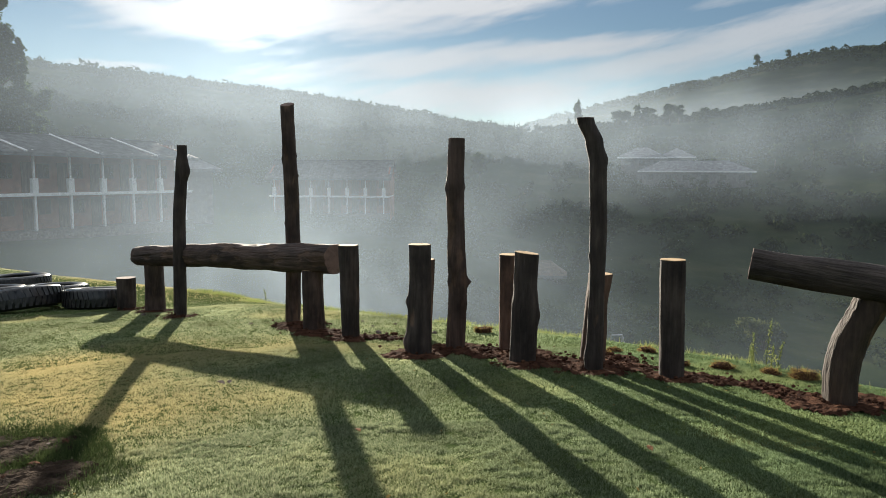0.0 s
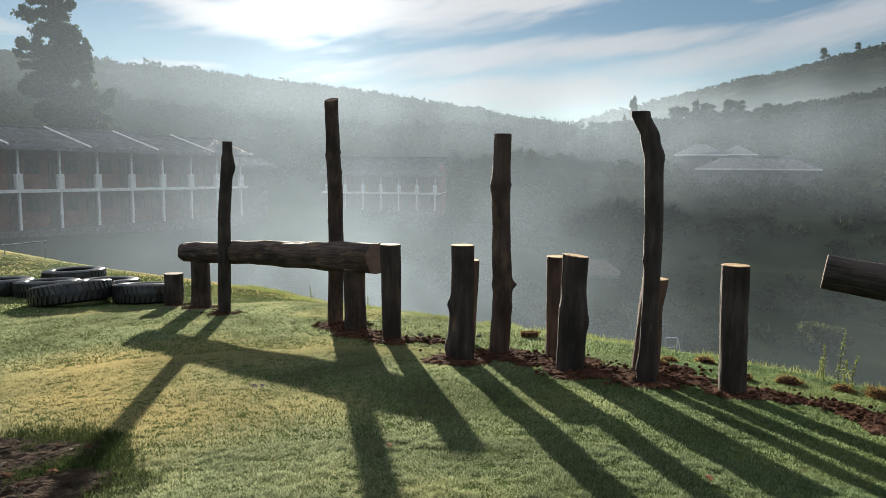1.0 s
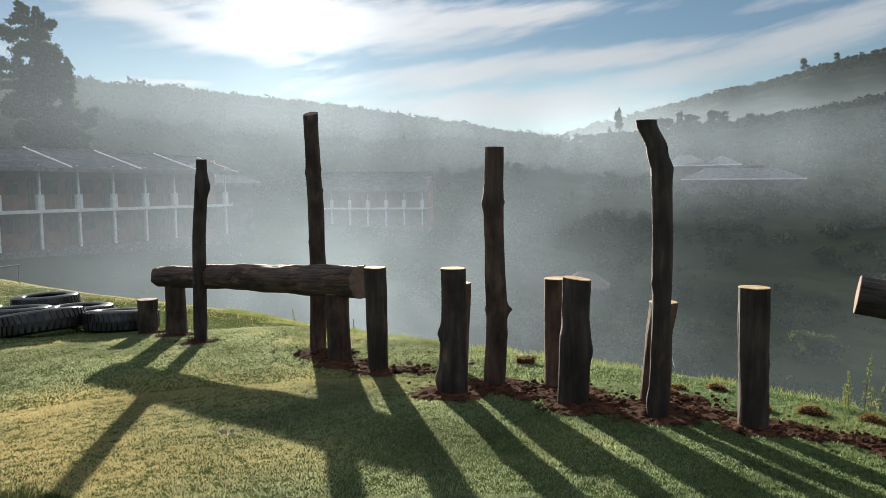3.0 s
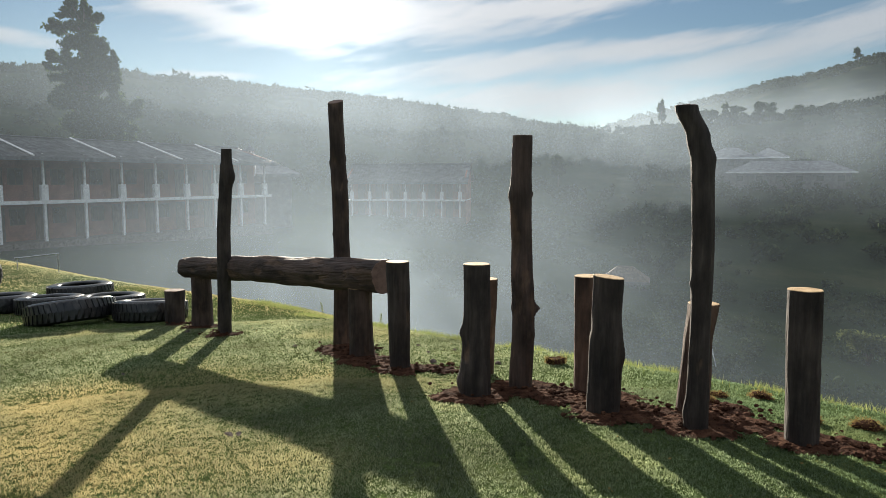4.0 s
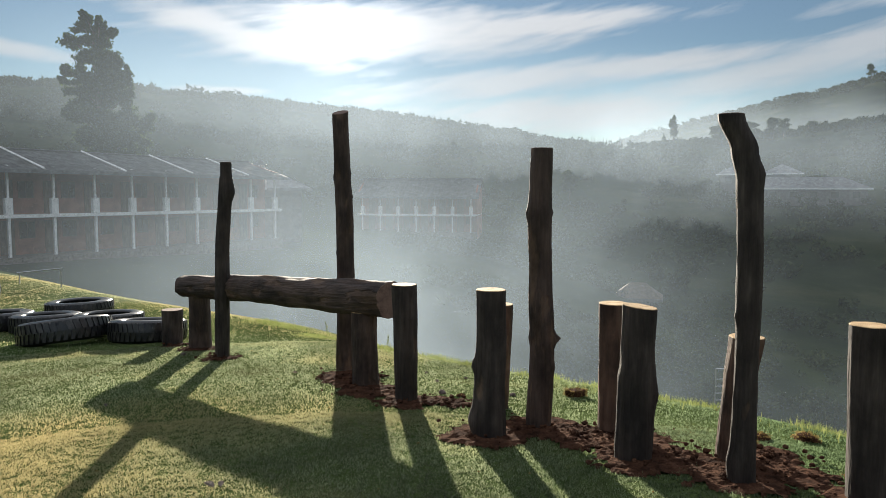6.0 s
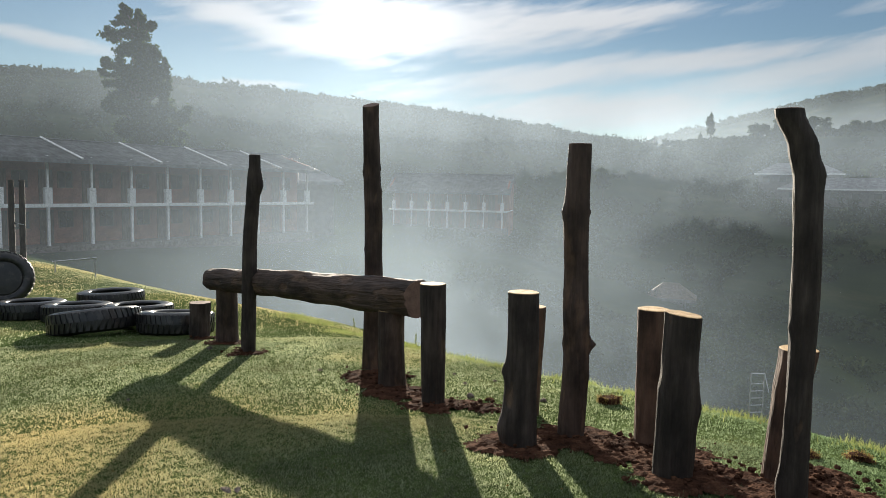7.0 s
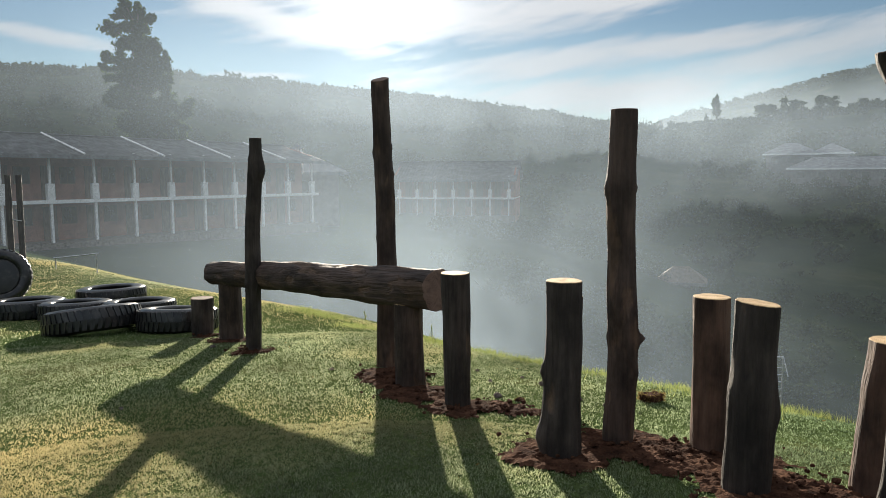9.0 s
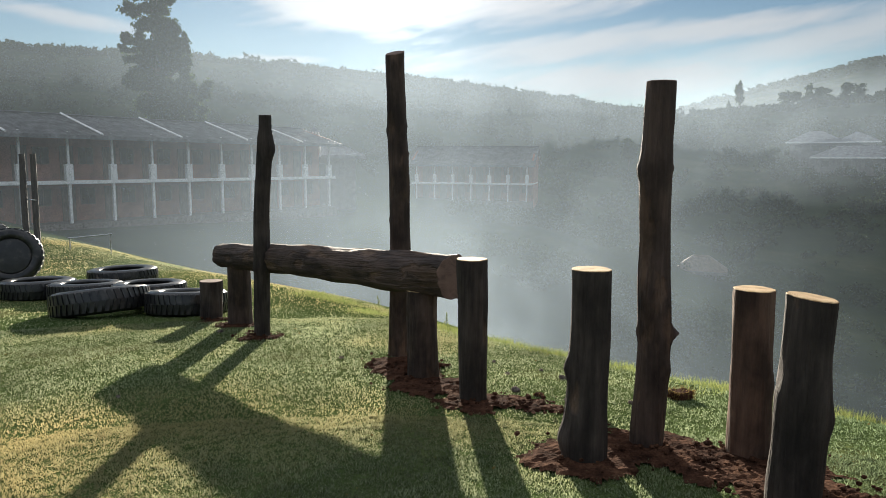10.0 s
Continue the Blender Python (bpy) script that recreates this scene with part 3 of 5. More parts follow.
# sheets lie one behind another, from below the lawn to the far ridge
# most x limits thicken sheets below the sun, its glow put into their density
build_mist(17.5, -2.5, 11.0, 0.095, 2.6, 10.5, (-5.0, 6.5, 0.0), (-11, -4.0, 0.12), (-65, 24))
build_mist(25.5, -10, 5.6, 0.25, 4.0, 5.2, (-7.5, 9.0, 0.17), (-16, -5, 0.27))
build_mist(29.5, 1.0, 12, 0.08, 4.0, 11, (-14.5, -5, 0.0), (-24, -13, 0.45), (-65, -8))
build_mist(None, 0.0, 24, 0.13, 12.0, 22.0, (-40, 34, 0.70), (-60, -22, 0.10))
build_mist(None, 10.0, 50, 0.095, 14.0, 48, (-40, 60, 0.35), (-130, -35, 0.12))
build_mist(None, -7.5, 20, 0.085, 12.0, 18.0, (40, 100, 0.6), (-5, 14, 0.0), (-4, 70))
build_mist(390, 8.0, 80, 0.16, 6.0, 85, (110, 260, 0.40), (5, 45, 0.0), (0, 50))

# ---- logs ----
def log_thing(name, m, path, radii, mat, label, category, group="", seed=0, knots=(), cut=CUT, both=False, segs=40, rough=0.075, tilt=(0.0, 0.0)):
    """A log along local z. path: (s, x, y) rows, radii: (s, r) rows with s along the length in metres; knots: (s, degrees, size, spread); tilt: slope of the sawn top."""
    thing = empty(name, m, label, category, group)
    z0, z1 = path[0][0], path[-1][0]
    n = max(8, int((z1 - z0) / 0.035))

    def surface(z, a, proud=0.0):
        """The log's skin at the height z and the angle a."""
        cx, cy, r = table(z, [(p[0], p[1]) for p in path]), table(z, [(p[0], p[2]) for p in path]), table(z, radii)
        v = noise.noise((1.2 * math.cos(a) + seed * 3.1, 1.2 * math.sin(a), z * 2.2)) * 1.3 * rough
        v += noise.noise((3.5 * math.cos(a) + seed, 3.5 * math.sin(a) + 9, z * 1.3)) * rough * 0.8
        v += noise.noise((7 * math.cos(a), 7 * math.sin(a) + seed, z * 5)) * rough * 0.35
        v += noise.noise((14 * math.cos(a) + seed, 14 * math.sin(a), z * 1.6)) * rough * 0.30
        for kz, ka, size, spread in knots:
            da = (math.degrees(a) - ka + 180) % 360 - 180
            v += size / r * math.exp(-((z - kz) / spread) ** 2 - (radians(da) * r / spread) ** 2)
        rr = r * (1 + v) + proud
        x, y = rr * math.cos(a), rr * math.sin(a)
        return Vector((cx + x, cy + y, z + (tilt[0] * x + tilt[1] * y) * smooth01((z - z1 + 0.15) / 0.15)))

    bm = bmesh.new()
    rings = []
    for i in range(n + 1):
        z = z0 + (z1 - z0) * i / n
        rings.append([bm.verts.new(surface(z, 2 * math.pi * k / segs)) for k in range(segs)])
    for p, q in zip(rings, rings[1:]):
        for k in range(segs):
            j = (k + 1) % segs
            bm.faces.new((p[k], p[j], q[j], q[k]))
    ends = [(rings[-1], False)] + ([(rings[0], True)] if both else [])
    caps = []
    for ring, flip in ends:
        cb = bmesh.new()
        co = [v.co.copy() for v in ring]
        c = sum(co, Vector()) / len(co)
        outer = [cb.verts.new(v) for v in co]
        lip = -0.004 if flip else 0.004
        inner = [cb.verts.new(c + (v - c) * 0.965 + Vector((0, 0, lip))) for v in co]
        mid = [cb.verts.new(c + (v - c) * 0.5 + Vector((0, 0, lip + 0.002 * noise.noise(v * 20)))) for v in co]
        ctr = cb.verts.new(c + Vector((0, 0, lip)))
        for k in range(segs):
            j = (k + 1) % segs
            for f in ((outer[k], outer[j], inner[j], inner[k]), (inner[k], inner[j], mid[j], mid[k]), (mid[k], mid[j], ctr)):
                cb.faces.new(f[::-1] if flip else f)
        caps.append(cb)
    if not both:
        bm.faces.new(rings[0][::-1])
    part("trunk", bm, mat, thing, smooth=True)
    for cb in caps:
        part("cut_end", cb, cut, thing, "pale sawn end grain" if cut is CUT else "weathered sawn end")
    return thing


def post(x, y, top, path, radii, mat, label, seed, name="wooden_post", group="upright posts", deep=0.25, **k):
    """An upright log in the ground; path rows (height above ground, dx, dy)."""
    z = height(x, y)
    h = top - z
    path = [(-deep, path[0][1], path[0][2])] + [(min(p[0], h) if p[0] < 90 else h, p[1], p[2]) for p in path]
    path = path if path[-1][0] == h else path + [(h, path[-1][1], path[-1][2])]
    return log_thing(name, pose(x, y, z), path, radii, mat, label, "post" if "post" in name else "stump", group, seed, **k)


S = "short upright logs"
post(-0.985, 7.46, 0.61, [(0, 0, 0), (99, -0.02, 0)], [(-0.3, 0.098), (0.5, 0.1), (1, 0.107)], WOOD_DARK, "dark short log post standing at the end of the log beam", 1, "short_log_post", S)
post(-0.205, 6.45, 0.725, [(0, 0, 0), (99, 0.01, 0)], [(-0.3, 0.12), (0.15, 0.116), (0.45, 0.104), (1, 0.100)], WOOD_DARK, "dark short log post with pale sawn top and a flared foot", 2, "short_log_post", S, knots=[(0.5, 190, 0.025, 0.05), (0.12, 200, 0.03, 0.07)])
post(-0.205, 7.40, 0.475, [(0, 0, 0), (99, 0.02, 0)], [(-0.3, 0.09), (1, 0.1)], WOOD_BROWN, "brown short log post with bark, half hidden behind another", 3, "short_log_post", S)
post(0.675, 6.76, 0.605, [(0, 0, 0), (99, -0.02, 0)], [(-0.3, 0.114), (0.4, 0.112), (0.6, 0.103), (1, 0.105)], WOOD_BROWN, "reddish brown short log post with pale sawn top", 4, "short_log_post", S, knots=[(0.42, 5, 0.012, 0.05)])
post(0.715, 6.05, 0.70, [(0, 0, 0), (0.5, 0.01, 0), (99, 0.02, 0)], [(-0.3, 0.103), (0.25, 0.111), (0.55, 0.113), (0.7, 0.104), (1, 0.103)], WOOD_DARK, "dark thick short log post with cracked bark and slanting pale top", 5, "short_log_post", S, knots=[(0.42, 0, 0.018, 0.07), (0.6, 185, -0.012, 0.05)], tilt=(-0.12, 0), rough=0.09)
post(1.372, 6.2, 0.505, [(0, -0.02, 0), (0.5, 0.0, 0), (99, 0.03, 0)], [(-0.3, 0.115), (0.2, 0.11), (0.5, 0.10), (1, 0.108)], WOOD_BROWN, "brown short log post with pale top beside the bent post", 6, "short_log_post", S)
post(1.855, 5.58, 0.708, [(0, 0, 0), (99, -0.025, 0)], [(-0.3, 0.095), (0.5, 0.094), (1, 0.095)], WOOD_DARK, "straight round short log post with pale sawn top", 7, "short_log_post", S, knots=[(0.5, 290, -0.008, 0.03), (0.45, 0, 0.006, 0.05)])
T = "tall upright posts"
post(-3.635, 9.48, 1.73, [(0, 0, 0), (1.1, 0.02, 0), (99, 0.09, 0)], [(-0.3, 0.082), (0.9, 0.085), (1.9, 0.078), (2.1, 0.078), (2.2, 0.066), (2.6, 0.064)], WOOD_DARK, "tall thin dark post with a knee near its top", 8, group=T, knots=[(1.98, 0, 0.035, 0.09), (0.75, 250, 0.02, 0.05)], cut=CUT_OLD)
post(-1.93, 8.84, 2.215, [(0, 0, 0), (0.9, 0.02, 0), (1.3, 0.01, 0), (99, -0.03, 0)], [(-0.3, 0.09), (0.5, 0.094), (1.4, 0.088), (2.6, 0.082)], WOOD_PATCHY, "tallest dark post with small knots and a split top", 9, group=T, knots=[(1.85, 0, 0.018, 0.025), (2.05, 180, 0.012, 0.04), (2.1, 20, 0.01, 0.03), (1.25, 180, 0.014, 0.02)], cut=CUT_OLD, tilt=(0.08, 0.35))
post(0.138, 6.78, 1.70, [(0, 0, 0), (0.6, 0.02, 0), (1.0, 0.0, 0), (1.6, -0.015, 0), (99, -0.01, 0)], [(-0.3, 0.092), (0.5, 0.088), (0.85, 0.088), (1.2, 0.080), (1.6, 0.088), (1.75, 0.079), (2.2, 0.073)], WOOD_PATCHY, "tall dark post with knots and peeled bark patches", 10, group=T, knots=[(0.66, 5, 0.05, 0.035), (0.45, 330, 0.012, 0.05), (0.66, 185, 0.012, 0.04), (1.58, 5, 0.022, 0.018), (1.56, 180, 0.015, 0.04)], cut=CUT_OLD)
post(1.264, 5.74, 1.81, [(0, 0.008, 0), (0.5, 0.012, 0), (1.2, 0.010, 0), (1.7, -0.010, 0), (1.85, -0.042, 0), (99, -0.12, 0)], [(-0.3, 0.077), (0.15, 0.071), (0.7, 0.064), (1.3, 0.070), (1.72, 0.072), (1.85, 0.069), (2.2, 0.067)], WOOD_DARK, "tall dark post bent near its top", 11, group=T, knots=[(0.12, 190, 0.015, 0.07), (1.74, 0, 0.01, 0.05), (0.95, 195, 0.014, 0.03)], cut=CUT_OLD, rough=0.085)

# the log bench: a beam on two short logs
post(-4.30, 10.22, 0.05, [(0, 0, 0), (99, 0, 0)], [(-0.3, 0.150), (0.2, 0.14), (1, 0.132)], WOOD_PATCHY, "short log carrying the end of the log beam", 12, "beam_support_log", "logs under the beam")
post(-1.505, 8.08, 0.26, [(0, 0, 0), (99, -0.01, 0)], [(-0.3, 0.128), (1, 0.118)], WOOD_PATCHY, "short log carrying the thick end of the log beam", 13, "beam_support_log", "logs under the beam")
post(-4.92, 10.62, -0.24, [(0, 0, 0), (99, 0.0, 0)], [(-0.3, 0.13), (1, 0.14)], WOOD_DARK, "low brown tree stump beside the old tyres", 14, "tree_stump", "stumps", rough=0.09, cut=CUT_OLD)


def lying_log(a, b, r0, r1, mat, label, seed, **k):
    a, b = Vector(a), Vector(b)
    q = (b - a).to_track_quat("Z", "Y").to_matrix().to_4x4()
    n = (b - a).length
    return log_thing("log_beam", Matrix.Translation(a) @ q, [(0, 0, 0), (n * 0.5, 0.0, 0.02), (n, 0, 0)], [(0, r0), (n, r1)], mat, label, "log beam", "log beams", seed, both=True, cut=CUT_OLD, **k)


lying_log((-4.56, 10.33, 0.14), (-1.22, 7.90, 0.405), 0.145, 0.172, WOOD_PATCHY, "long brown log laid as a beam on two short logs", 15, rough=0.1)
lying_log((2.19, 5.0, 0.755), (3.95, 4.22, 0.49), 0.112, 0.135, WOOD_DARK, "dark log laid level on a curved upright log", 16)
post(3.75, 4.33, 0.41, [(0, 0, 0), (99, 0, 0)], [(-0.3, 0.12), (1, 0.115)], WOOD_DARK, "short log carrying the end of a log beam", 18, "beam_support_log", "logs under the beam")
post(2.765, 4.81, 0.60, [(0, 0, 0), (0.1, -0.008, 0), (0.2, -0.01, 0), (0.3, 0.0, 0), (0.38, 0.016, -0.004), (0.46, 0.036, -0.01), (0.54, 0.064, -0.018), (0.62, 0.10, -0.03), (0.7, 0.13, -0.04), (99, 0.16, -0.05)], [(-0.3, 0.114), (0.1, 0.112), (0.4, 0.112), (1, 0.110)], WOOD_BARK, "curved log with flaking bark carrying a log beam", 17, "beam_support_log", "logs under the beam", rough=0.09, cut=CUT_OLD)


# ---- soil, turf and grass ----
SOIL_SPOTS = [(-0.97, 7.38, 0.28), (-1.35, 7.75, 0.34), (-1.75, 8.5, 0.34), (-1.62, 8.1, 0.30), (-0.62, 7.45, 0.23), (-0.22, 6.45, 0.33), (0.15, 6.75, 0.34), (0.42, 6.55, 0.34), (0.72, 6.55, 0.37), (0.74, 6.0, 0.28), (1.0, 6.2, 0.30),
              (1.28, 5.85, 0.34), (1.62, 5.95, 0.30), (1.62, 6.35, 0.25), (1.9, 5.6, 0.28), (2.15, 5.55, 0.26), (2.45, 5.35, 0.21), (2.72, 4.85, 0.38), (3.05, 4.9, 0.33), (2.55, 5.1, 0.21), (-3.66, 9.42, 0.20), (-4.28, 10.15, 0.28), (-4.75, 10.5, 0.21),
              (-2.25, 3.75, 0.30), (-2.6, 3.85, 0.34), (-1.95, 3.35, 0.28), (-2.35, 3.35, 0.33), (-3.0, 3.7, 0.33)]


def soil(x, y):
    """How far inside bare earth a place lies; below zero it is turf."""
    best = -1.0
    for sx, sy, r in SOIL_SPOTS:
        dx, dy = x - sx, y - sy
        if abs(dx) < 1 and abs(dy) < 1:
            best = max(best, r - math.hypot(dx, dy))
    if best > -0.4:
        best += 0.14 * noise.noise((x * 4.2, y * 4.2, 7)) + 0.09 * noise.noise((x * 12, y * 12, 3))
    return best


def build_soil(spots, mat, label):
    verts, faces, index = [], [], {}
    step = 0.028
    cells = set()
    for sx, sy, r in spots:
        n = int((r + 0.14) / step)
        i0, j0 = round(sx / step), round(sy / step)
        cells |= {(i0 + i, j0 + j) for i in range(-n, n + 1) for j in range(-n, n + 1)}
    depth = {c: soil(c[0] * step, c[1] * step) for c in cells}

    def vert(c):
        if c not in index:
            x, y = c[0] * step, c[1] * step
            s = depth[c]
            z = height(x, y) + 0.004 + min(0.014, max(-0.02, s * 0.2)) + 0.018 * abs(noise.noise((x * 7, y * 7, 1))) * smooth01(s / 0.12) + 0.014 * noise.noise((x * 24, y * 24, 4))
            index[c] = len(verts)
            verts.append((x, y, z))
        return index[c]

    for c in cells:
        q = [c, (c[0] + 1, c[1]), (c[0] + 1, c[1] + 1), (c[0], c[1] + 1)]
        if all(k in depth and depth[k] > -0.01 for k in q):
            faces.append([vert(k) for k in q])
    ob = raw_ob("bare_soil", verts, faces, mat, smooth=False)
    tagged(ob, label, "soil", kind="stuff")


def lump(bm, c, r, seed, squash=0.7, segs=7):
    """One uneven clod."""
    rows = []
    for i in range(1, 4):
        p = math.pi * i / 4
        rows.append([])
        for k in range(segs):
            a = 2 * math.pi * k / segs
            v = Vector((math.sin(p) * math.cos(a), math.sin(p) * math.sin(a), math.cos(p) * squash))
            rows[-1].append(bm.verts.new(Vector(c) + v * r * (1 + 0.5 * noise.noise(v * 1.7 + Vector((seed * 1.3, 0, 0))))))
    top, bot = bm.verts.new(Vector(c) + Vector((0, 0, r * squash))), bm.verts.new(Vector(c) - Vector((0, 0, r * squash)))
    for k in range(segs):
        j = (k + 1) % segs
        bm.faces.new((top, rows[0][k], rows[0][j])); bm.faces.new((bot, rows[2][j], rows[2][k]))
        for u, v in zip(rows, rows[1:]):
            bm.faces.new((u[k], v[k], v[j], u[j]))


def build_clods():
    rng = random.Random(4)
    bm = bmesh.new()
    n = 0
    while n < 1100:
        sx, sy, r = rng.choice(SOIL_SPOTS[:-5])
        a, d = rng.uniform(0, 6.28), r * rng.uniform(0, 1.35)
        x, y = sx + d * math.cos(a), sy + d * math.sin(a)
        if soil(x, y) < -0.10:
            continue
        s = rng.choice((0.004, 0.005, 0.006, 0.008, 0.010, 0.014, 0.019)) * rng.uniform(0.7, 1.3)
        lump(bm, (x, y, height(x, y) + 0.03 + s * 0.2), s, n, rng.uniform(0.5, 0.8), 6)
        n += 1
    tagged(mesh_ob("soil_clods", bm, SOIL, smooth=False), "small crumbled lumps of red soil", "soil", kind="stuff")


def blades(spots, length, width, spread, rng, lean=0.5):
    """Triangles for tufts: spots (x, y, z) rows."""
    n = len(spots)
    p = np.asarray(spots, dtype=np.float64) + np.concatenate([rng.normal(0, spread, (n, 2)), np.zeros((n, 1))], 1)
    a = rng.uniform(0, 2 * np.pi, n)
    w = width * rng.uniform(0.6, 1.4, n)
    h = length * rng.uniform(0.45, 1.25, n)
    side = np.stack([np.cos(a), np.sin(a), np.zeros(n)], 1) * w[:, None] * 0.5
    b = rng.uniform(0, 2 * np.pi, n)
    tip = np.stack([np.cos(b), np.sin(b), np.zeros(n)], 1) * (h * lean * rng.uniform(0, 1.3, n))[:, None]
    tip[:, 2] = h
    v = np.empty((n, 3, 3))
    v[:, 0], v[:, 1], v[:, 2] = p - side, p + side, p + tip
    return v.reshape(-1, 3)


def build_grass():
    rng = np.random.default_rng(3)
    # a height map of the lawn, read back between its posts
    x0, y0, step = -21.0, 0.8, 0.1
    nx, ny = 255, 240
    hm = np.array([[height(x0 + i * step, y0 + j * step) for j in range(ny)] for i in range(nx)])
    sm = np.array([[soil(x0 + i * step, y0 + j * step) for j in range(ny)] for i in range(nx)])

    def read(m, x, y):
        u, v = (x - x0) / step, (y - y0) / step
        i, j = np.clip(u.astype(int), 0, nx - 2), np.clip(v.astype(int), 0, ny - 2)
        u, v = u - i, v - j
        return m[i, j] * (1 - u) * (1 - v) + m[i + 1, j] * u * (1 - v) + m[i, j + 1] * (1 - u) * v + m[i + 1, j + 1] * u * v

    allv = []
    for near, far, count, length, width in ((1.4, 3.6, 420000, 0.013, 0.0054), (3.4, 6.5, 430000, 0.014, 0.0066), (6.2, 11, 330000, 0.016, 0.0086), (10.5, 26, 270000, 0.020, 0.0125)):
        r = np.sqrt(rng.uniform(near ** 2, far ** 2, count))
        a = np.radians(rng.uniform(-52, 40, count))
        x, y = r * np.sin(a), 0.6 + r * np.cos(a)
        e = np.interp(x, [q[0] for q in EDGE], [q[1] for q in EDGE])
        keep = (y < e + 2.2) & (x > -20.5) & (x < 4.3) & (y < 24.5)
        s = read(sm, x, y)
        keep &= rng.normal(0.02, 0.09, count) > s
        x, y = x[keep], y[keep]
        z = read(hm, x, y) - 0.002
        # rough patches grow a little longer
        clump = np.array([noise.noise((u * 14.0, v * 14.0, 11)) + 0.5 * noise.noise((u * 3.0, v * 3.0, 5)) for u, v in zip(x, y)])
        v = blades(np.stack([x, y, z], 1), length, width, 0.0, rng, 1.1)
        v = v.reshape(-1, 3, 3)
        v[:, 2, 2] += 0.011 * np.clip(clump, -0.9, 1)
        allv.append(v.reshape(-1, 3))
    # the lawn goes on round and behind the walk
    x, y = rng.uniform(-7, 6, 160000), rng.uniform(-6, 4, 160000)
    a = np.degrees(np.arctan2(x, y - 0.6))
    behind = (a < -51) | (a > 39) | (np.hypot(x, y - 0.6) < 1.45)
    x, y = x[behind], y[behind]
    z = np.array([height(u, w) for u, w in zip(x, y)]) - 0.004
    keep = np.array([soil(u, w) for u, w in zip(x, y)]) < 0.02
    allv.append(blades(np.stack([x, y, z], 1)[keep], 0.026, 0.010, 0.0, rng, 0.75))
    v = np.concatenate(allv)
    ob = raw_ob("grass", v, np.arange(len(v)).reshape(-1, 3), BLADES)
    tagged(ob, "short mown green grass with straw-coloured patches", "grass", kind="stuff")
    # longer dry grass along the brow and ragged grass round the bare patch
    spots = []
    while len(spots) < 9000:
        x = rng.uniform(-5, 3.4)
        y = line(x, EDGE) + rng.normal(0.25, 0.28)
        if noise.noise((x * 1.6, y * 1.6, 9)) + rng.uniform(-0.3, 0.3) > 0.05:
            spots.append((x, y, height(x, y) - 0.005))
    v = blades(spots, 0.075, 0.006, 0.02, rng, 0.6)
    tagged(raw_ob("long_grass", v, np.arange(len(v)).reshape(-1, 3), LEAF_WEED), "longer unmown grass along the brow", "grass", kind="stuff")
    spots = []
    while len(spots) < 7000:
        x, y = rng.normal(-2.15, 0.45), rng.normal(3.75, 0.35)
        if -0.16 < soil(x, y) < 0.1:
            spots.append((x, y, height(x, y)))
    v = blades(spots, 0.045, 0.006, 0.02, rng, 1.1)
    tagged(raw_ob("rank_grass", v, np.arange(len(v)).reshape(-1, 3), LEAF_RANK), "rank grass round a bare patch, darkened by painted shadow", "grass", kind="stuff")


def build_flecks():
    """Bits of dry leaf and clippings strewn on the lawn."""
    rng = np.random.default_rng(12)
    spots = []
    while len(spots) < 520:
        x, y = rng.uniform(-7, 3.2), rng.uniform(2.0, 11)
        if y < line(x, EDGE) and soil(x, y) < 0:
            spots.append((x, y, height(x, y) + 0.016))
    p = np.array(spots)
    n = len(p)
    a, t = rng.uniform(0, 6.28, n), rng.normal(0, 0.5, n)
    s = rng.uniform(0.005, 0.014, n)[:, None]
    u = np.stack([np.cos(a), np.sin(a), t * 0.4], 1) * s
    w = np.stack([-np.sin(a), np.cos(a), 0.3 + t * 0.3], 1) * s * 0.5
    v = np.stack([p - u, p + w, p + u, p - w], 1).reshape(-1, 3)
    tagged(raw_ob("leaf_litter", v, np.arange(len(v)).reshape(-1, 4), DRY_GRASS), "scattered bits of dry leaf on the lawn", "leaf litter", kind="stuff")


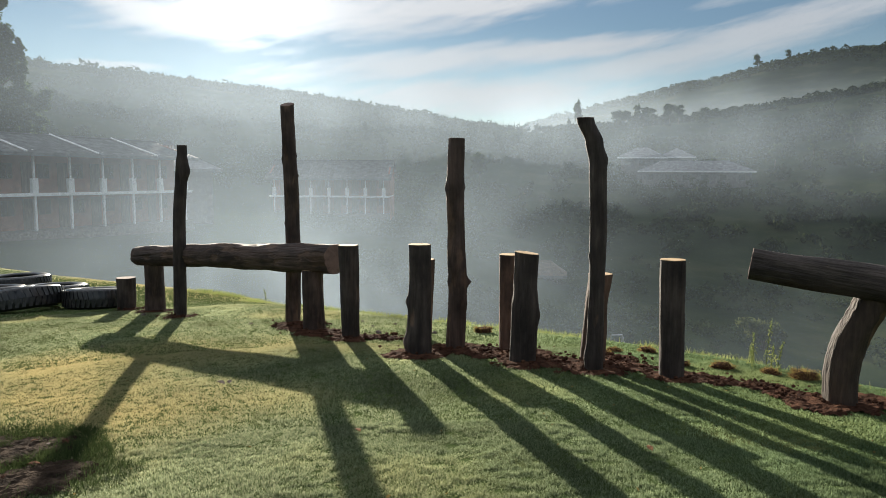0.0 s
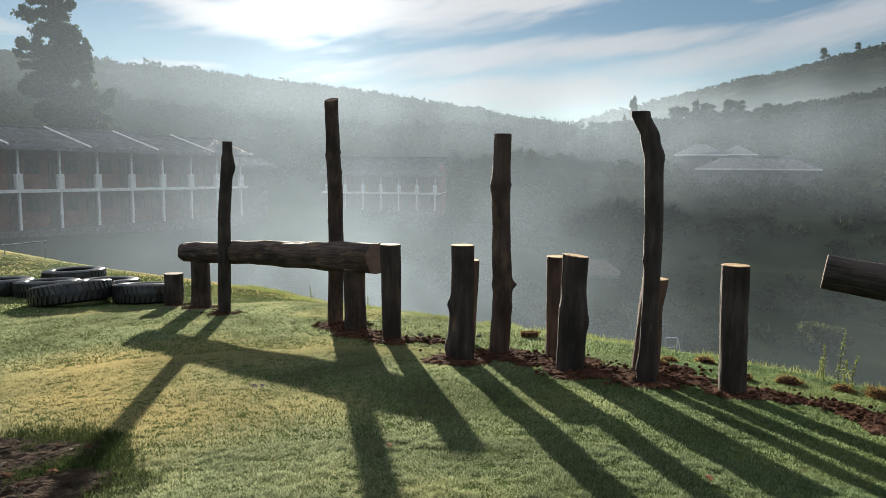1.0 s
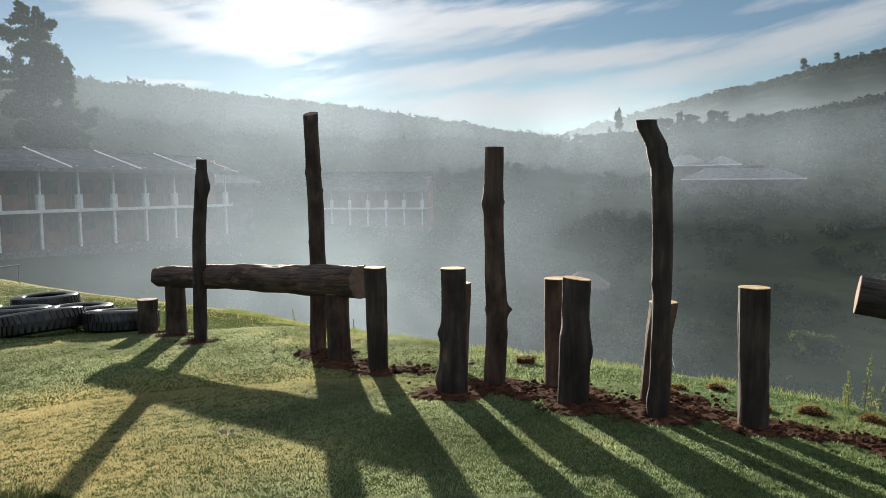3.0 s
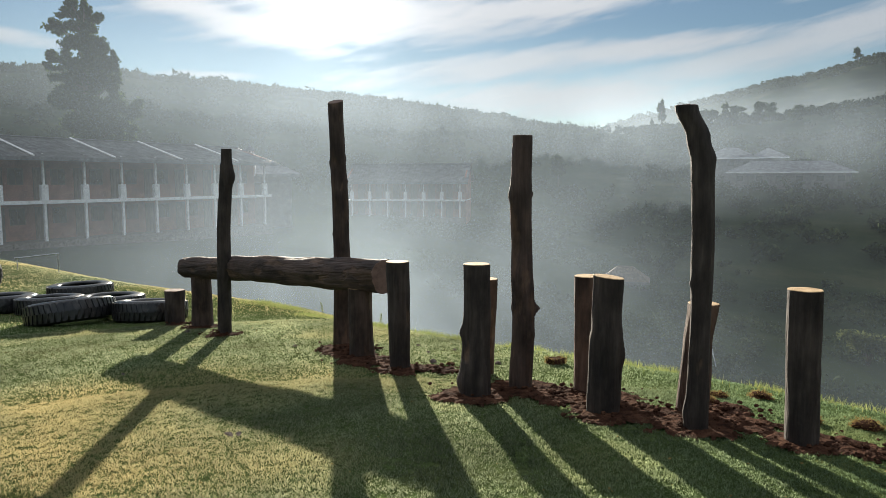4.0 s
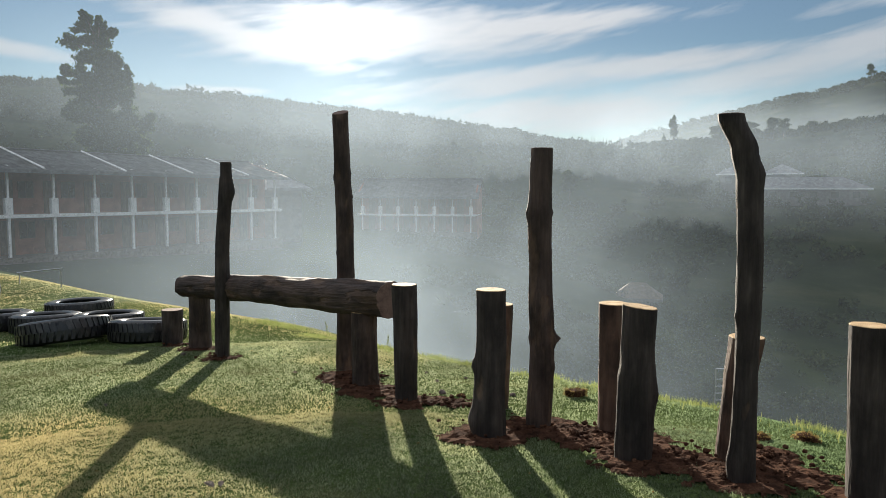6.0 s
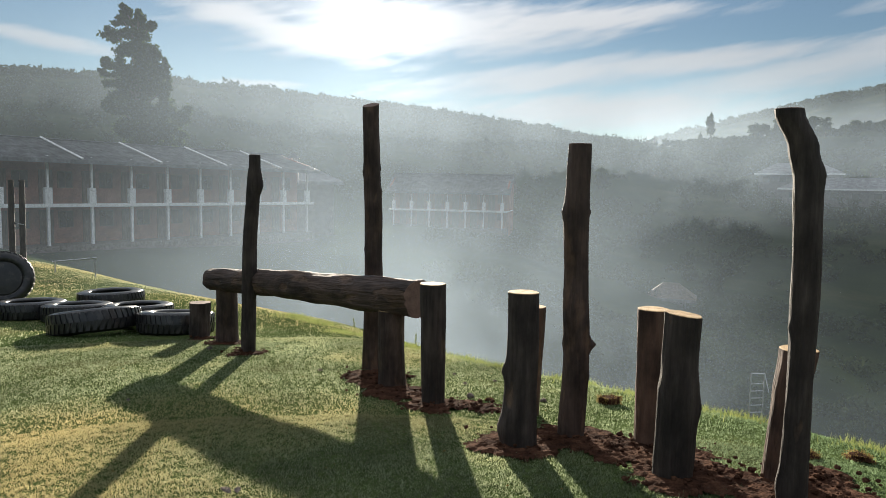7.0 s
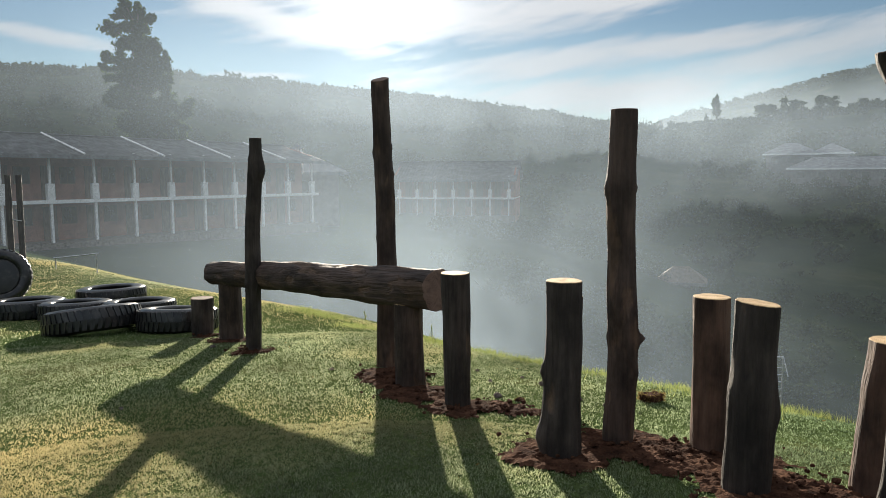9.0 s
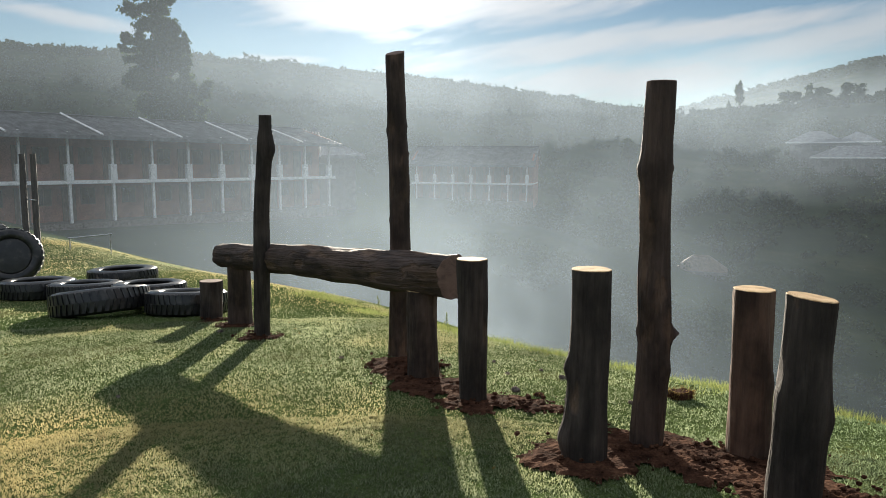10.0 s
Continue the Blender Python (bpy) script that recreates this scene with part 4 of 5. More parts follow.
def turf_clod(x, y, r, seed, label, hairy=900, block=False):
    """A dug lump of turf: soil with dry roots sticking out."""
    z = height(x, y)
    thing = empty("turf_clod", pose(x, y, z + r * 0.18, 0, 0, seed * 40), label, "turf clod", "dug turf clods")
    bm = bmesh.new()
    if block:
        box(bm, -r, r, -r * 0.7, r * 0.7, -r * 0.45, r * 0.75, bevel=r * 0.15)
        bmesh.ops.subdivide_edges(bm, edges=bm.edges[:], cuts=2, use_grid_fill=True)
        for v in bm.verts:
            v.co += v.co.normalized() * r * 0.16 * noise.noise(v.co * 30)
    else:
        lump(bm, (0, 0, 0), r, seed, 0.6, 12)
        bmesh.ops.subdivide_edges(bm, edges=bm.edges[:], cuts=1, use_grid_fill=True)
        for v in bm.verts:
            v.co += v.co.normalized() * r * 0.25 * noise.noise(v.co * 26 + Vector((seed, 0, 0)))
    for v in bm.verts:
        v.co.z *= 0.75
    co = [(v.co.copy(), v.co.normalized()) for v in bm.verts]
    part("earth", bm, SOIL, thing)
    rng = random.Random(seed)
    v = []
    for i in range(hairy):
        c, d = rng.choice(co)
        d = (d + Vector((rng.gauss(0, 0.5), rng.gauss(0, 0.5), rng.gauss(0.2, 0.5)))).normalized()
        s = d.cross(Vector((rng.gauss(0, 1), rng.gauss(0, 1), rng.gauss(0, 1)))).normalized() * 0.0030
        c = c + Vector((rng.gauss(0, 1), rng.gauss(0, 1), rng.gauss(0, 1))) * r * 0.12
        v += [c - s, c + s, c + d * r * rng.uniform(0.07, 0.22)]
    tagged(raw_ob("root_fringe", [tuple(q) for q in v], np.arange(len(v)).reshape(-1, 3), DRY_GRASS, thing), kind="stuff")
    return thing


turf_clod(0.46, 8.05, 0.082, 1, "square block of cut turf lying on the brow", 1300, True)
turf_clod(2.98, 5.72, 0.107, 2, "dug clod of dry rusty turf beside the curved log", 1800)
turf_clod(2.80, 5.92, 0.074, 3, "small dug clod of dry rusty turf")
turf_clod(2.46, 6.10, 0.090, 4, "dug clod of turf and red soil")
turf_clod(2.12, 6.15, 0.074, 5, "dug clod of turf and red soil")
turf_clod(2.05, 6.95, 0.082, 6, "dug clod of rusty turf on the lawn's edge")
turf_clod(1.70, 6.85, 0.066, 7, "flat dug clod of turf and soil")
turf_clod(1.55, 6.6, 0.074, 8, "flat dug clod of turf and soil")
turf_clod(2.0, 6.05, 0.057, 9, "small clod of turf beside a short log post")
turf_clod(-0.55, 7.75, 0.041, 10, "small clod of reddish earth on the lawn", 120)
turf_clod(3.2, 5.5, 0.066, 11, "dug clod of dry rusty turf beside the curved log")


def stone(x, y, r, seed):
    bm = bmesh.new()
    lump(bm, (0, 0, 0), r, seed, 0.65, 9)
    bmesh.ops.subdivide_edges(bm, edges=bm.edges[:], cuts=1, smooth=0.6, use_grid_fill=True)
    ob = mesh_ob("stone", bm, STONE)
    ob.matrix_world = pose(x, y, height(x, y) + r * 0.3, 0, 0, seed * 33)
    tagged(ob, "small dark stone lying on the lawn", "stone", "stones on the lawn")


for k, (x, y, r) in enumerate([(-0.73, 7.82, 0.035), (-0.41, 8.36, 0.035), (-0.86, 8.36, 0.022), (-1.04, 8.8, 0.02), (-0.1, 7.9, 0.03), (0.1, 7.75, 0.025), (-2.4, 8.6, 0.025), (-0.6, 8.6, 0.02), (-4.2, 9.6, 0.035), (0.9, 7.5, 0.022), (-0.35, 7.7, 0.02), (-1.1, 8.3, 0.02)]):
    stone(x, y, r, k + 1)


def dead_leaf(x, y, turn, size, mat, label):
    bm = bmesh.new()
    n = 8
    left, mid, right = [], [], []
    for i in range(n + 1):
        s = i / n
        w = 0.42 * math.sin(math.pi * s ** 0.8) * size
        z = 0.10 * size * math.sin(2.6 * s)
        mid.append(bm.verts.new((0, (s - 0.5) * size * 1.5, z)))
        left.append(bm.verts.new((-w, (s - 0.5) * size * 1.5, z + 0.35 * w)))
        right.append(bm.verts.new((w, (s - 0.5) * size * 1.5, z + 0.30 * w)))
    for i in range(n):
        bm.faces.new((left[i], mid[i], mid[i + 1], left[i + 1])); bm.faces.new((mid[i], right[i], right[i + 1], mid[i + 1]))
    bmesh.ops.remove_doubles(bm, verts=bm.verts[:], dist=0.0004)
    bmesh.ops.solidify(bm, geom=bm.faces[:], thickness=0.0012)
    ob = mesh_ob("fallen_leaf", bm, mat)
    ob.matrix_world = pose(x, y, height(x, y) + 0.028, 8, -6, turn)
    tagged(ob, label, "leaf", "fallen leaves")


dead_leaf(-1.62, 5.18, 70, 0.05, STONE, "pale curled fallen leaf on the grass")
dead_leaf(-1.56, 5.20, 20, 0.04, STONE, "pale curled fallen leaf on the grass")
dead_leaf(1.13, 3.62, 15, 0.036, DEADLEAF, "rust-coloured fallen leaf on the grass")
dead_leaf(-0.42, 3.95, 50, 0.03, DEADLEAF, "rust-coloured fallen leaf on the grass")
dead_leaf(-3.4, 6.9, 50, 0.035, STONE, "pale fallen leaf on the grass")
dead_leaf(-2.2, 3.45, 80, 0.05, SOIL, "brown fallen leaf on bare earth")
dead_leaf(-2.0, 3.5, 130, 0.045, SOIL, "brown fallen leaf on bare earth")
litter = random.Random(21)
for k in range(12):
    dead_leaf(litter.gauss(-2.35, 0.30), litter.gauss(3.55, 0.20), litter.uniform(0, 360), litter.uniform(0.022, 0.045), SOIL if k % 4 else STONE, "curled dark fallen leaf on bare earth")
build_soil([s for s in SOIL_SPOTS if s[1] > 4], SOIL, "loose dug red-brown soil round the posts")
build_soil([s for s in SOIL_SPOTS if s[1] < 4], SOIL_SHADOWED, "bare patch of soil in the lawn, shadow painted in")
build_clods()
build_grass()
build_flecks()


# ---- old tyres ----
def lathe(bm, profile, segs, closed=True):
    rings = [[bm.verts.new((r * math.cos(2 * math.pi * k / segs), r * math.sin(2 * math.pi * k / segs), z)) for k in range(segs)] for r, z in profile]
    pairs = list(zip(rings, rings[1:])) + ([(rings[-1], rings[0])] if closed else [])
    for p, q in pairs:
        for k in range(segs):
            j = (k + 1) % segs
            bm.faces.new((p[k], p[j], q[j], q[k]))
    return rings


def tyre(m, R, W, label, hub=False, lugs=44, name="old_tyre"):
    """Lies flat: its axle is local z, its base at z = 0."""
    thing = empty(name, m, label, "tyre", "old tyres")
    inner = 0.60 * R
    prof = [(inner, 0.16 * W), (inner * 1.03, 0.07 * W), (0.74 * R, 0.0), (0.88 * R, 0.03 * W), (0.955 * R, 0.12 * W), (0.972 * R, 0.3 * W), (0.975 * R, 0.5 * W),
            (0.972 * R, 0.7 * W), (0.955 * R, 0.88 * W), (0.88 * R, 0.97 * W), (0.80 * R, 0.995 * W), (0.74 * R, W), (0.66 * R, 0.975 * W), (inner * 1.03, 0.93 * W), (inner, 0.84 * W),
            (inner * 1.06, 0.80 * W), (0.80 * R, 0.85 * W), (0.90 * R, 0.7 * W), (0.91 * R, 0.5 * W), (0.90 * R, 0.3 * W), (0.80 * R, 0.15 * W), (inner * 1.06, 0.2 * W)]
    bm = bmesh.new()
    lathe(bm, prof[::-1], 64)
    part("carcass", bm, RUBBER, thing, smooth=True)
    bm = bmesh.new()
    for side in (0, 1):
        for k in range(lugs):
            a0 = 2 * math.pi * (k + 0.5 * side) / lugs
            da = 2 * math.pi / lugs * 0.30
            vs = []
            for z, off in ((0.10, 0.0), (0.49, 0.35)):
                zz = (1 - z if side else z) * W
                for a in (a0 - da + off * 2 * math.pi / lugs, a0 + da + off * 2 * math.pi / lugs):
                    for r in (0.945 * R, (0.985 if z < 0.2 else 1.0) * R):
                        vs.append(bm.verts.new((r * math.cos(a), r * math.sin(a), zz)))
            for q in ((0, 1, 3, 2), (4, 6, 7, 5), (0, 4, 5, 1), (2, 3, 7, 6), (1, 5, 7, 3), (0, 2, 6, 4)):
                f = [vs[i] for i in q]
                bm.faces.new(f[::-1] if side else f)
    part("tread", bm, RUBBER, thing, "blocky worn tread")
    if hub:
        bm = bmesh.new()
        lathe(bm, [(0.001, 0.965 * W), (0.3 * R, 0.96 * W), (0.58 * R, 0.94 * W), (0.63 * R, 0.9 * W), (0.63 * R, 0.1 * W), (0.3 * R, 0.06 * W), (0.02, 0.06 * W)], 40)
        part("hub", bm, RUBBER, thing, "dark closed wheel hub")
    return thing


def flat_tyre(x, y, R, W, turn, label, rx=-1.5, ry=0):
    z = height(x, y) - 0.01
    # it lies along the slope of the lawn
    n = Vector((height(x - 0.5, y) - height(x + 0.5, y), height(x, y - 0.5) - height(x, y + 0.5), 1.0))
    slope = Vector((0, 0, 1)).rotation_difference(n).to_matrix().to_4x4()
    return tyre(pose(x, y, z) @ slope @ pose(0, 0, 0, rx, ry, 0) @ pose(0, 0, 0, 0, 0, turn), R, W, label)


flat_tyre(-6.72, 10.85, 0.64, 0.34, 20, "large worn black tyre lying tilted on the grass", -2, -7)
flat_tyre(-5.62, 11.15, 0.55, 0.32, 75, "worn black tyre with blocky tread lying beside a stump")
flat_tyre(-8.05, 12.15, 0.56, 0.30, 130, "worn black tyre lying among others")
flat_tyre(-9.15, 12.35, 0.58, 0.30, 10, "worn black tyre lying on the grass")
flat_tyre(-7.05, 12.35, 0.56, 0.28, 50, "worn black tyre lying behind a larger one")
flat_tyre(-8.6, 13.75, 0.60, 0.28, 95, "worn black tyre lying at the back of the heap")
z = height(-10.75, 13.5)
tyre(pose(-10.75, 13.5, z + 0.46, 82, 0, 40) @ pose(0, 0, -0.2), 0.53, 0.42, "big black tractor tyre standing upright on the lawn", True, 30, "standing_tyre")
tyre(pose(-12.1, 14.3, height(-12.1, 14.3) + 0.48, 84, 0, 40) @ pose(0, 0, -0.2), 0.55, 0.42, "big black tractor tyre standing upright behind another", True, 30, "standing_tyre")

# two dark poles tied together beyond the tyres
for x, y, k in ((-14.05, 17.30, 21), (-13.84, 17.42, 22)):
    pole = post(x, y, 1.40, [(0, 0, 0), (99, 0.02, 0)], [(-0.3, 0.075), (3, 0.066)], WOOD_DARK, "dark upright pole beyond the old tyres", k, "fence_post", "poles beyond the tyres", cut=CUT_OLD)
    if k == 22:
        part("wire_tie", tubed((-0.26, -0.08, 1.30), (0.11, -0.08, 1.27), 0.012), STEEL, pole, "twisted wire tie")


# ---- pipe rail and ladder on the slope ----
def pipe_rail(x, y, z, turn):
    thing = empty("pipe_rail", pose(x, y, z, 0, 0, turn), "thin steel pipe rail standing on the slope", "railing")
    part("top_rail", tubed((0, 0, 0.24), (1.15, 0, 0.36), 0.018), STEEL, thing)
    for u in (0.06, 1.1):
        part("upright", tubed((u, 0, -0.4), (u, 0, 0.24 + 0.10 * u), 0.014), STEEL, thing)


def ladder(x, y, top, turn):
    z = height(x, y)
    n = top - z
    thing = empty("metal_ladder", pose(x, y, z, 0, 0, turn), "pale galvanised metal ladder with a hoop standing below the brow", "ladder")
    for u in (-0.3, 0.3):
        part("side_rail", tubed((u, 0, -0.2), (u, 0, n), 0.028), STEEL, thing)
    for k in range(int(n / 0.3)):
        part("rung", tubed((-0.3, 0, n - 0.45 - 0.3 * k), (0.3, 0, n - 0.45 - 0.3 * k), 0.018), STEEL, thing)
    part("hoop", tubed((-0.3, 0, n), (0.3, 0, n - 0.03), 0.028), STEEL, thing)
    part("handrail", tubed((0.3, 0, n), (0.3, -0.35, n - 0.75), 0.022), STEEL, thing)


pipe_rail(-13.3, 17.8, height(-13.3, 17.8) + 0.04, 12)
ladder(7.75, 32.0, -5.95, 20)


# ---- weeds, bushes and trees ----
def leaf_cloud(centre, radius, count, size, rng, hollow=0.35):
    """Random small leaves, mostly near the outside of a lump."""
    d = rng.normal(0, 1, (count, 3)); d /= np.linalg.norm(d, axis=1)[:, None]
    r = hollow + (1 - hollow) * rng.uniform(0, 1, count) ** 0.6 if hollow is not None else np.abs(rng.normal(0, 0.75, count))
    c = np.asarray(centre) + d * r[:, None] * np.asarray(radius)
    u = rng.normal(0, 1, (count, 3)); u /= np.linalg.norm(u, axis=1)[:, None]
    w = np.cross(u, rng.normal(0, 1, (count, 3))); w /= np.linalg.norm(w, axis=1)[:, None]
    s = size * rng.uniform(0.6, 1.4, count)[:, None]
    return np.stack([c - u * s, c + w * s * 0.45, c + u * s, c - w * s * 0.45], 1).reshape(-1, 3)


def limb(bm, pts, r0, r1, segs=7):
    for i in range(len(pts) - 1):
        a, b = r0 + (r1 - r0) * i / (len(pts) - 1), r0 + (r1 - r0) * (i + 1) / (len(pts) - 1)
        tube(bm, pts[i], pts[i + 1], a, b, segs)


def tree(x, y, h, clumps, leaves, size, label, seed, trunk_r=0.3, z=None, mat=None, name="tree", group="trees"):
    """clumps: (x, z, radius, height radius) as shares of h."""
    rng = np.random.default_rng(seed)
    z = height(x, y) if z is None else z
    thing = empty(name, pose(x, y, z - 0.2), label, "tree", group)
    bm = bmesh.new()
    stem = [(0, 0, 0), (0.015 * h, 0.01 * h, 0.3 * h), (-0.01 * h, 0, 0.6 * h), (0.01 * h, 0, 0.93 * h)]
    limb(bm, stem, trunk_r, trunk_r * 0.2, 9)
    v = []
    for cx, cz, r, rz in clumps:
        depth = rng.uniform(-0.5, 0.5) * r * h
        c = (cx * h, depth, cz * h)
        base = max(0.12, cz - 0.12) * h
        limb(bm, [(0, 0, base), (cx * h * 0.5, depth * 0.5, base + (cz * h - base) * 0.6), c], trunk_r * 0.35, trunk_r * 0.08, 5)
        n = max(6, int(34 * r / 0.1))
        for k in range(n):
            d = rng.normal(0, 1, 3); d /= np.linalg.norm(d)
            q = np.asarray(c) + d * np.array([r, r, rz]) * h * abs(rng.normal(0.55, 0.35))
            v.append(leaf_cloud(q, np.array([r, r, rz]) * h * rng.uniform(0.12, 0.36), max(10, int(leaves * r / n)), size, rng, None))
    part("trunk", bm, BARK, thing, smooth=True)
    v = np.concatenate(v)
    raw_ob("crown", v, np.arange(len(v)).reshape(-1, 4), mat or LEAF_TREE, thing)
    return thing


# tall gum tree behind the long building
GUM = [(-0.065, 0.957, 0.034, 0.032), (-0.081, 0.913, 0.042, 0.036), (-0.001, 0.922, 0.034, 0.034), (0.063, 0.881, 0.024, 0.032), (-0.109, 0.845, 0.042, 0.038), (-0.033, 0.851, 0.053, 0.048),
       (0.023, 0.837, 0.042, 0.038), (-0.041, 0.775, 0.057, 0.048), (0.039, 0.758, 0.061, 0.048), (0.103, 0.751, 0.032, 0.044), (-0.145, 0.711, 0.040, 0.034), (-0.057, 0.691, 0.061, 0.048),
       (0.039, 0.680, 0.076, 0.056), (0.119, 0.693, 0.034, 0.038), (-0.165, 0.676, 0.023, 0.022), (-0.073, 0.623, 0.084, 0.048), (0.039, 0.605, 0.091, 0.056), (0.143, 0.596, 0.042, 0.056),
       (-0.145, 0.539, 0.042, 0.048), (-0.085, 0.512, 0.072, 0.056), (0.023, 0.510, 0.099, 0.064), (0.135, 0.501, 0.068, 0.064), (0.211, 0.465, 0.038, 0.040), (-0.057, 0.419, 0.068, 0.056),
       (0.055, 0.408, 0.106, 0.064), (0.167, 0.410, 0.068, 0.056), (0.039, 0.326, 0.114, 0.056)]
tree(-48.5, 73.0, 24.0, GUM, 105000, 0.22, "tall dark gum tree with an uneven crown behind the building", 31, 0.5)


def at_bearing(b, r):
    return r * math.sin(radians(b)), r * math.cos(radians(b))


def small_tree(b, r, h, seed, slim=False, label="small dark tree on the hillside"):
    rng = random.Random(seed)
    x, y = at_bearing(b, r)
    k = 0.5 if slim else 1.0
    clumps = [(rng.uniform(-0.18, 0.18) * k, rng.uniform(0.35, 0.9), rng.uniform(0.12, 0.2) * k, rng.uniform(0.08, 0.14)) for i in range(9)]
    tree(x, y, h, clumps, 3200, h * 0.035, label, seed, h * 0.02, group="hillside trees")


small_tree(9.9, 300, 13.0, 41, True, "slender tree standing on the saddle of the ridge")
small_tree(9.2, 306, 6.0, 42, True, "slender tree standing on the saddle of the ridge")
for k, (b, r, h) in enumerate([(12.9, 285, 8), (13.6, 280, 7.5), (14.3, 282, 9), (15.0, 278, 8), (15.7, 280, 6.5), (16.9, 270, 8), (17.6, 272, 7), (4.7, 215, 5.5), (5.2, 212, 4.5), (9.3, 190, 5), (10.2, 185, 5.5), (2.1, 150, 6.5), (10.9, 180, 5), (19.5, 330, 7), (23.0, 600, 11), (25.0, 610, 9),
                             (16.5, 200, 5), (20.5, 180, 5), (24.5, 175, 5.5), (27, 190, 6), (29.5, 200, 6), (12.0, 165, 4.5), (-43, 130, 4)]):
    small_tree(b, r, h, 50 + k)


def build_scrub():
    """Woods and scrub on the slopes, too many to count."""
    rng = np.random.default_rng(8)
    v = []
    for k in range(5200):
        b = rng.uniform(-52, 42)
        u = rng.uniform()
        r = 85 + 245 * u ** 0.7 if k % 4 else rng.uniform(300, 326)
        x, y = at_bearing(b, r)
        if noise.noise((x * 0.022, y * 0.022, 6)) < (-0.05 if r < 295 else -0.35) and k % 5:
            continue
        s = rng.uniform(0.7, 2.3) * (0.6 + r / 330) * (0.8 if b > 0 and r > 295 else 1.0)
        z = height(x, y)
        for j in range(3):
            c = (x + rng.normal(0, 0.45) * s, y + rng.normal(0, 0.45) * s, z + s * rng.uniform(0.3, 0.8))
            v.append(leaf_cloud(c, (s * 0.6, s * 0.6, s * 0.5), 15, 0.30 * s, rng, 0.3))
    for k in range(900):
        b = rng.uniform(4, 36)
        x, y = at_bearing(b, rng.uniform(560, 650))
        s = rng.uniform(1.2, 3.0)
        v.append(leaf_cloud((x, y, height(x, y) + s * 0.4), (s, s, s * 0.6), 14, 0.5 * s, rng, 0.3))
    for k in range(1500):
        b = rng.uniform(-12, 40)
        x, y = at_bearing(b, rng.uniform(28, 90))
        if noise.noise((x * 0.06, y * 0.06, 6)) < 0.0:
            continue
        s = rng.uniform(0.35, 1.1)
        v.append(leaf_cloud((x, y, height(x, y) + s * 0.35), (s, s, s * 0.5), 40, 0.20 * s, rng, 0.3))
    v = np.concatenate(v)
    tagged(raw_ob("hillside_scrub", v, np.arange(len(v)).reshape(-1, 4), LEAF_SCRUB), "dark scrub and woods covering the hills", "scrub", kind="stuff")
    # thin bare stems along the crest
    w = []
    for k in range(260):
        b = rng.uniform(-16, 6)
        x, y = at_bearing(b, rng.uniform(312, 324))
        z, h, t = height(x, y), rng.uniform(1.5, 5.0), 0.10
        if noise.noise((b * 0.9, 0, 2)) < -0.1:
            continue
        lean = rng.normal(0, 0.3)
        w += [(x - t, y, z), (x + t, y, z), (x + lean + t * 0.5, y, z + h), (x + lean - t * 0.5, y, z + h)]
        w += [(x, y - t, z), (x, y + t, z), (x + lean, y + t * 0.5, z + h), (x + lean, y - t * 0.5, z + h)]
    tagged(raw_ob("crest_saplings", w, np.arange(len(w)).reshape(-1, 4), BARK), "thin bare saplings along the ridge", "saplings", kind="stuff")


build_scrub()


def bush(x, y, r, seed, label):
    rng = np.random.default_rng(seed)
    thing = empty("bush", pose(x, y, height(x, y)), label, "bush", "bushes on the slope")
    bm = bmesh.new()
    v = []
    for k in range(11):
        a = rng.uniform(0, 6.28)
        q = (r * 0.7 * math.cos(a) * rng.uniform(0.2, 1), r * 0.7 * math.sin(a) * rng.uniform(0.2, 1), r * rng.uniform(0.5, 1.0))
        limb(bm, [(0, 0, -0.1), (q[0] * 0.4, q[1] * 0.4, q[2] * 0.6), q], 0.05, 0.012, 5)
        v.append(leaf_cloud(q, (r * 0.42, r * 0.42, r * 0.22), 260, 0.065 * max(1.0, r / 0.9), rng, 0.2))
    part("stems", bm, BARK, thing)
    v = np.concatenate(v)
    raw_ob("foliage", v, np.arange(len(v)).reshape(-1, 4), LEAF_BUSH, thing)


bush(24.5, 54.0, 2.1, 71, "round green bush on the slope below the lawn")
bush(14.5, 28, 1.3, 72, "round green bush on the slope below the lawn")
bush(9.0, 30, 1.0, 73, "round green bush on the slope below the lawn")


def weed(x, y, h, seed):
    rng = np.random.default_rng(seed)
    thing = empty("tall_weed", pose(x, y, height(x, y)), "feathery pale green weed growing on the brow", "weed", "weeds on the brow")
    lean = rng.uniform(-0.15, 0.15) * h
    bm = bmesh.new()
    limb(bm, [(0, 0, -0.03), (lean * 0.3, 0, h * 0.5), (lean, 0, h)], 0.004, 0.0015, 5)
    part("stem", bm, LEAF_WEED, thing)
    v = [leaf_cloud((lean * s * s, 0, h * s), (0.05 * (1.15 - s), 0.05 * (1.15 - s), 0.03), 7, 0.009, rng, 0.1) for s in np.linspace(0.12, 1, 18)]
    v = np.concatenate(v)
    raw_ob("leaves", v, np.arange(len(v)).reshape(-1, 4), LEAF_WEED, thing)


for k, (x, y, h) in enumerate([(2.86, 6.15, 0.44), (2.77, 6.2, 0.32), (2.94, 6.1, 0.26), (2.80, 6.3, 0.20), (2.93, 6.2, 0.20), (-3.2, 12.2, 0.25), (-2.0, 11.2, 0.2)]):
    weed(x, y, h, 80 + k)


